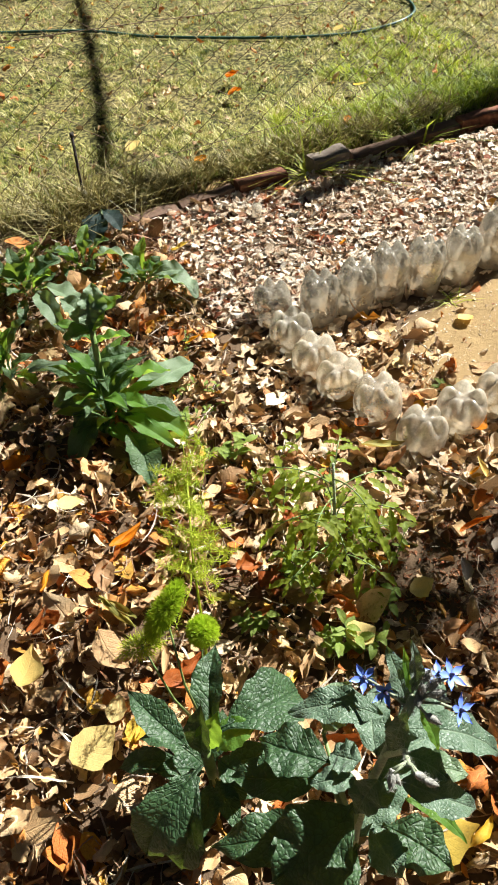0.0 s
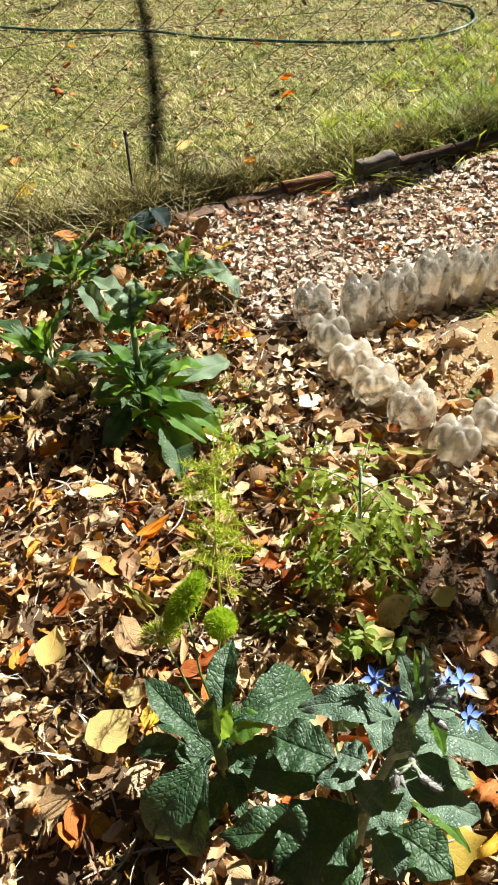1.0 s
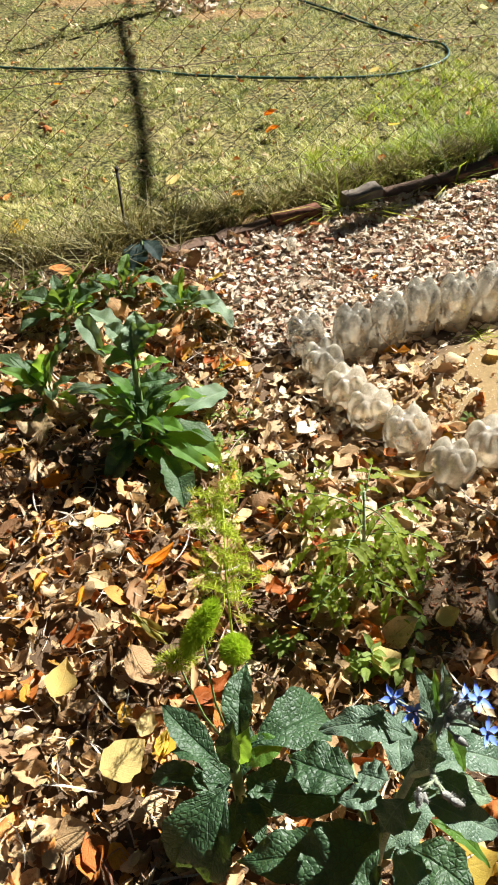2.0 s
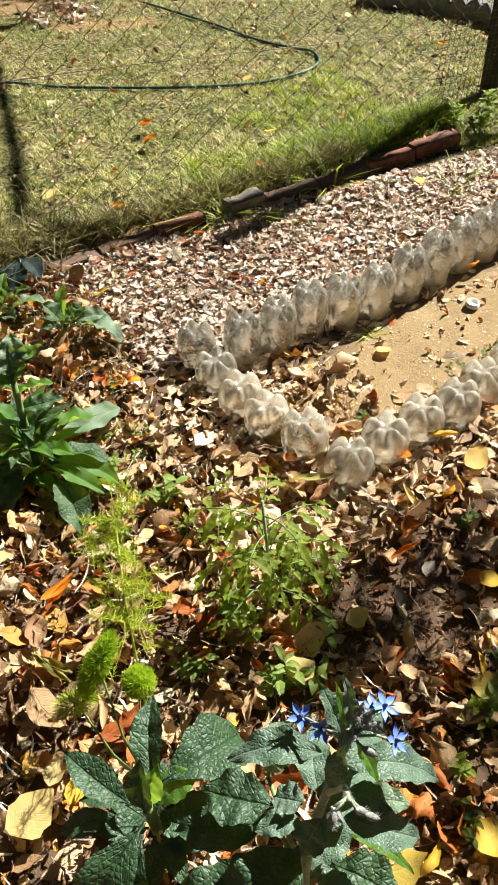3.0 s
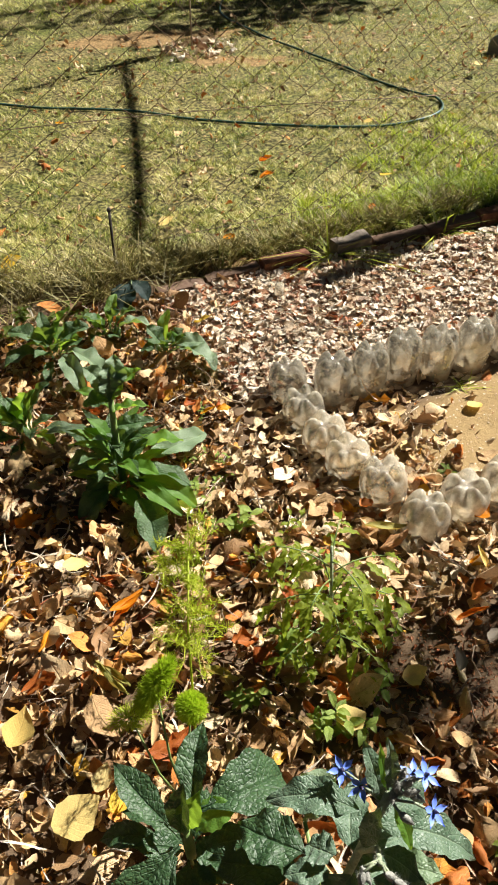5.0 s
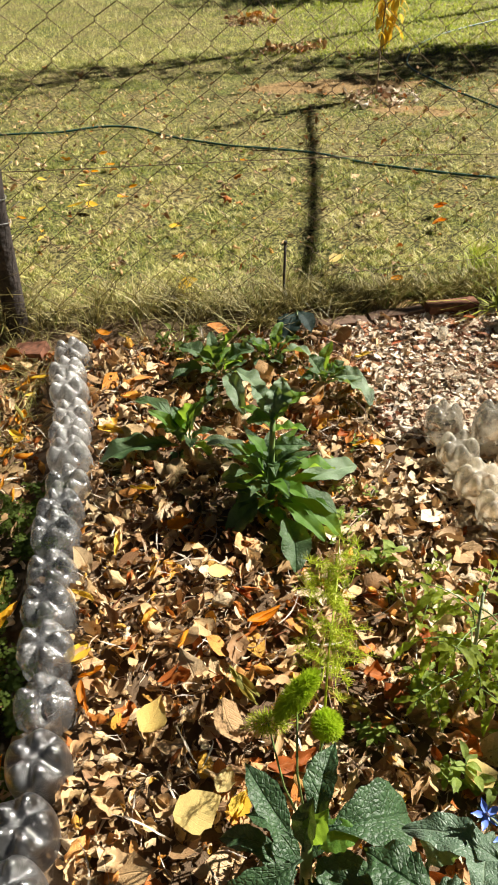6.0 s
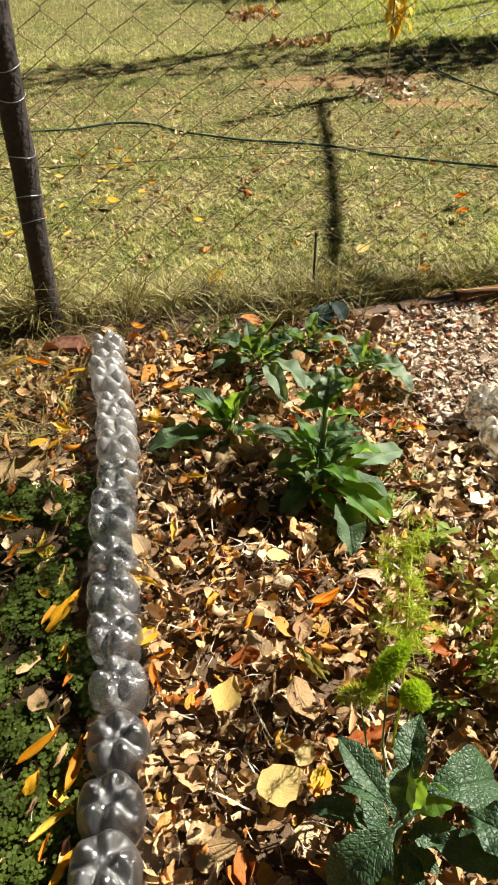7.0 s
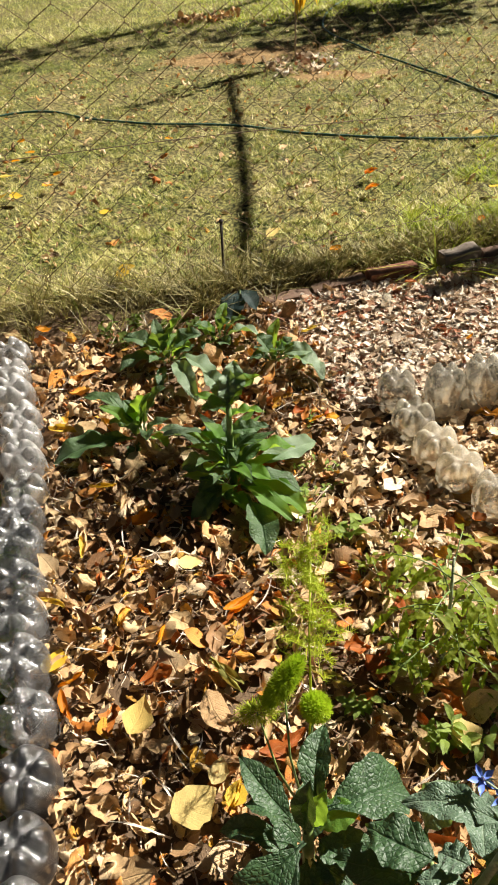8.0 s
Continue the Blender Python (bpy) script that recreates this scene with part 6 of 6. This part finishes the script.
CENTRE_LEAVES = (
    (0.245, 1.323, .1, "orange", "narrow", 35), (0.213, 1.282, .07, "red", "narrow", 50), (0.493, 1.138, .07, "red", "broad", 40), (0.458, 1.168, .065, "red", "broad", 0),
    (0.393, 1.114, .12, "greenish", "narrow", -50), (0.199, 1.167, .1, "greenish", "narrow", -25), (0.283, 1.014, .1, "red", "broad", 15), (0.572, 1.26, .06, "red", "broad", 70),
    (0.451, 1.074, .06, "red", "narrow", 20), (0.025, 1.11, .075, "cream", "broad", 60), (0.151, 1.444, .055, "cream", "broad", 0), (0.249, 1.315, .085, "orange", "narrow", 20),
    (-0.045, 1.728, .08, "yellow", "narrow", -10), (-0.096, 1.541, .075, "yellow", "narrow", -70), (0.054, 1.601, .075, "orange", "broad", 20), (0.078, 1.277, .07, "orange", "narrow", 60),
    (0.05, 1.196, .06, "red", "narrow", 40), (0.198, 1.16, .11, "greenish", "narrow", -45), (-0.029, 2.208, .05, "brown", "broad", 30))
NEAR_LEAVES = (
    (0.186, 0.943, .045, "yellow", "broad", 60), (0.602, 0.969, .06, "cream", "broad", 10), (0.596, 0.638, .09, "yellow", "broad", -10), (0.639, 0.627, .07, "yellow", "narrow", 30),
    (0.116, 0.937, .085, "cream", "broad", 20), (0.162, 0.981, .05, "cream", "broad", 60), (0.19, 0.941, .06, "yellow", "narrow", 80))
ROW_LEAVES = (
    (-0.324, 1.341, .13, "orange", "narrow", 50), (-0.144, 1.262, .065, "yellow", "broad", 70), (-0.148, 1.397, .085, "yellow", "narrow", -45), (-0.566, 2.347, .12, "orange", "narrow", -8),
    (-0.421, 2.281, .07, "yellow", "narrow", 20), (-0.656, 2.363, .09, "yellow", "narrow", 0), (-0.114, 1.162, .075, "orange", "narrow", -70), (-0.103, 1.213, .07, "orange", "narrow", 30),
    (-0.153, 1.99, .1, "yellow", "narrow", -12), (-0.252, 1, .12, "orange", "narrow", 75), (-0.274, 0.897, .1, "yellow", "narrow", 25), (-0.243, 0.827, .1, "orange", "narrow", 80),
    (-0.324, 1.038, .11, "orange", "narrow", 40), (-0.45, 2.098, .09, "greenish", "narrow", -70), (-0.427, 1.987, .08, "yellow", "narrow", -35), (-0.489, 1.925, .06, "yellow", "broad", 10),
    (-0.393, 1.895, .06, "orange", "broad", 20), (-0.427, 1.79, .05, "orange", "narrow", 80), (-0.509, 1.63, .09, "orange", "narrow", -12), (-0.47, 1.51, .08, "orange", "narrow", 80),
    (-0.437, 1.518, .06, "yellow", "narrow", 20), (-0.395, 1.543, .07, "brown", "narrow", 40), (-0.64, 2.124, .07, "brown", "broad", 20), (-0.583, 2.18, .07, "brown", "broad", 0))
BACK_LEAVES = (
    (1.685, 1.913, .05, "orange", "broad", 0), (1.869, 2.474, .045, "yellow", "broad", 0), (1.07, 2.131, .05, "orange", "broad", 20), (0.612, 2.297, .07, "yellow", "narrow", 25),
    (0.577, 1.858, .05, "orange", "broad", 20), (0.509, 1.89, .06, "red", "broad", 50), (1.004, 2.491, .05, "red", "broad", 0), (0.732, 2.353, .05, "red", "broad", 30),
    (1.362, 2.251, .045, "red", "broad", 10), (0.493, 1.899, .05, "red", "broad", 30), (0.534, 1.86, .06, "orange", "narrow", 0), (0.567, 1.871, .05, "red", "broad", 70))
LAWN_LEAVES = (
    (-0.503, 4.451, .06, "orange", "broad", 0), (-0.439, 4.243, .06, "orange", "broad", 30), (-0.531, 3.952, .07, "yellow", "broad", 10), (-0.279, 3.889, .05, "orange", "broad", 0),
    (-0.314, 3.746, .07, "orange", "broad", 40), (-0.528, 3.678, .09, "yellow", "narrow", 10), (-0.453, 3.67, .06, "yellow", "broad", 0), (-0.042, 3.365, .06, "yellow", "broad", 0),
    (-0.879, 3.37, .06, "yellow", "broad", 0), (-1.02, 3.421, .07, "orange", "broad", 20), (-0.687, 3.654, .05, "yellow", "broad", 40), (-0.758, 3.546, .05, "orange", "broad", 0),
    (-0.621, 3.315, .06, "yellow", "narrow", 60), (-0.505, 4.139, .05, "orange", "broad", 0), (-0.781, 4.101, .05, "yellow", "broad", 0), (1.118, 3.378, .07, "orange", "broad", 0),
    (1.096, 3.251, .07, "orange", "broad", 30), (0.406, 3.991, .05, "brown", "broad", 0), (-0.343, 4.348, .05, "brown", "narrow", 80), (0.278, 4.189, .05, "orange", "broad", 0),
    (0.051, 3.675, .04, "brown", "broad", 30), (0.811, 3.839, .06, "brown", "broad", 0), (-0.941, 3.548, .05, "yellow", "broad", 0), (2.796, 3.654, .07, "orange", "broad", 0))
MORE_LAWN_LEAVES = (
    (1.111, 3.382, .07, "orange", "broad", 20), (1.078, 3.253, .07, "orange", "broad", 60), (2.605, 4.273, .06, "cream", "broad", 0), (1.704, 3.653, .05, "cream", "broad", 20))
FENCE_LEAVES = (
    (1.661, 2.554, .055, "red", "broad", 10), (1.389, 2.824, .06, "orange", "broad", 60), (-0.182, 2.512, .08, "greenish", "narrow", -50), (-0.254, 2.537, .07, "orange", "broad", 0),
    (0.033, 2.799, .08, "yellow", "broad", 5), (-0.284, 2.775, .1, "greenish", "narrow", -40), (0.604, 2.919, .07, "cream", "broad", 20), (0.81, 2.762, .06, "orange", "broad", 10),
    (1.553, 3.08, .06, "yellow", "broad", 30))
for i, (x, y, s, k, shape, turn) in enumerate(PATH_LEAVES + CENTRE_LEAVES + NEAR_LEAVES + ROW_LEAVES + BACK_LEAVES + LAWN_LEAVES + MORE_LAWN_LEAVES + FENCE_LEAVES):
    fallen(x, y, s * (1.0 if k in ("cream", "yellow") else 0.9), k, shape, turn, i, 0.008 if in_path(x, y) else (0.058 if k == "cream" else 0.046 if y < 2.65 else 0.04))
r = random.Random(99)
for i in range(120):
    x, y = r.uniform(-0.2, 0.85), r.uniform(0.62, 1.75)
    if x < row_x(y) + 0.08 or near_keep(x, y) < 0.5:
        continue
    fallen(x, y, r.uniform(0.035, 0.068), "brown" if r.random() < 0.86 else "red", "broad" if r.random() < 0.85 else "narrow", r.uniform(0, 360), i, 0.038, 25)

r = random.Random(55)
for i in range(34):
    y = 0.68 + 1.6 * (i + r.random()) / 34
    fallen(row_x(y) - r.uniform(0.08, 0.16), y, r.uniform(0.045, 0.075), r.choice(("brown", "brown", "orange", "orange", "yellow")), "narrow" if i % 3 else "broad", r.uniform(40, 140), i, 0.03, 16)

# pale cap on the sandy soil and a bottle neck in the litter
cap = part("jar_lid", mesh("jar_lid", [(0.02 * math.cos(a) * q, 0.02 * math.sin(a) * q, z) for q, z in ((0.05, 0.004), (0.7, 0.005), (0.85, 0.012), (1.0, 0.013), (1.04, 0.0)) for a in np.linspace(0, 6.0214, 24)],
           [(i * 24 + k, i * 24 + (k + 1) % 24, (i + 1) * 24 + (k + 1) % 24, (i + 1) * 24 + k) for i in range(4) for k in range(24)], M_CAP), None, "", pose(1.60, 1.79, 0.004, 3, 4, 0))
tagged(cap, "flat white plastic lid on sandy soil", "lid")
neck = part("bottle_neck", mesh("bottle_neck", *tube([(0, 0, -0.02), (0, 0, 0.02), (0.002, 0, 0.035), (0.002, 0, 0.06)], 0.017, 14, 0.8), M_CLEAR), None, "", pose(0.888, 2.412, 0.0, 4, 6, 0))
tagged(neck, "pale plastic bottle neck standing in leaf litter", "bottle")
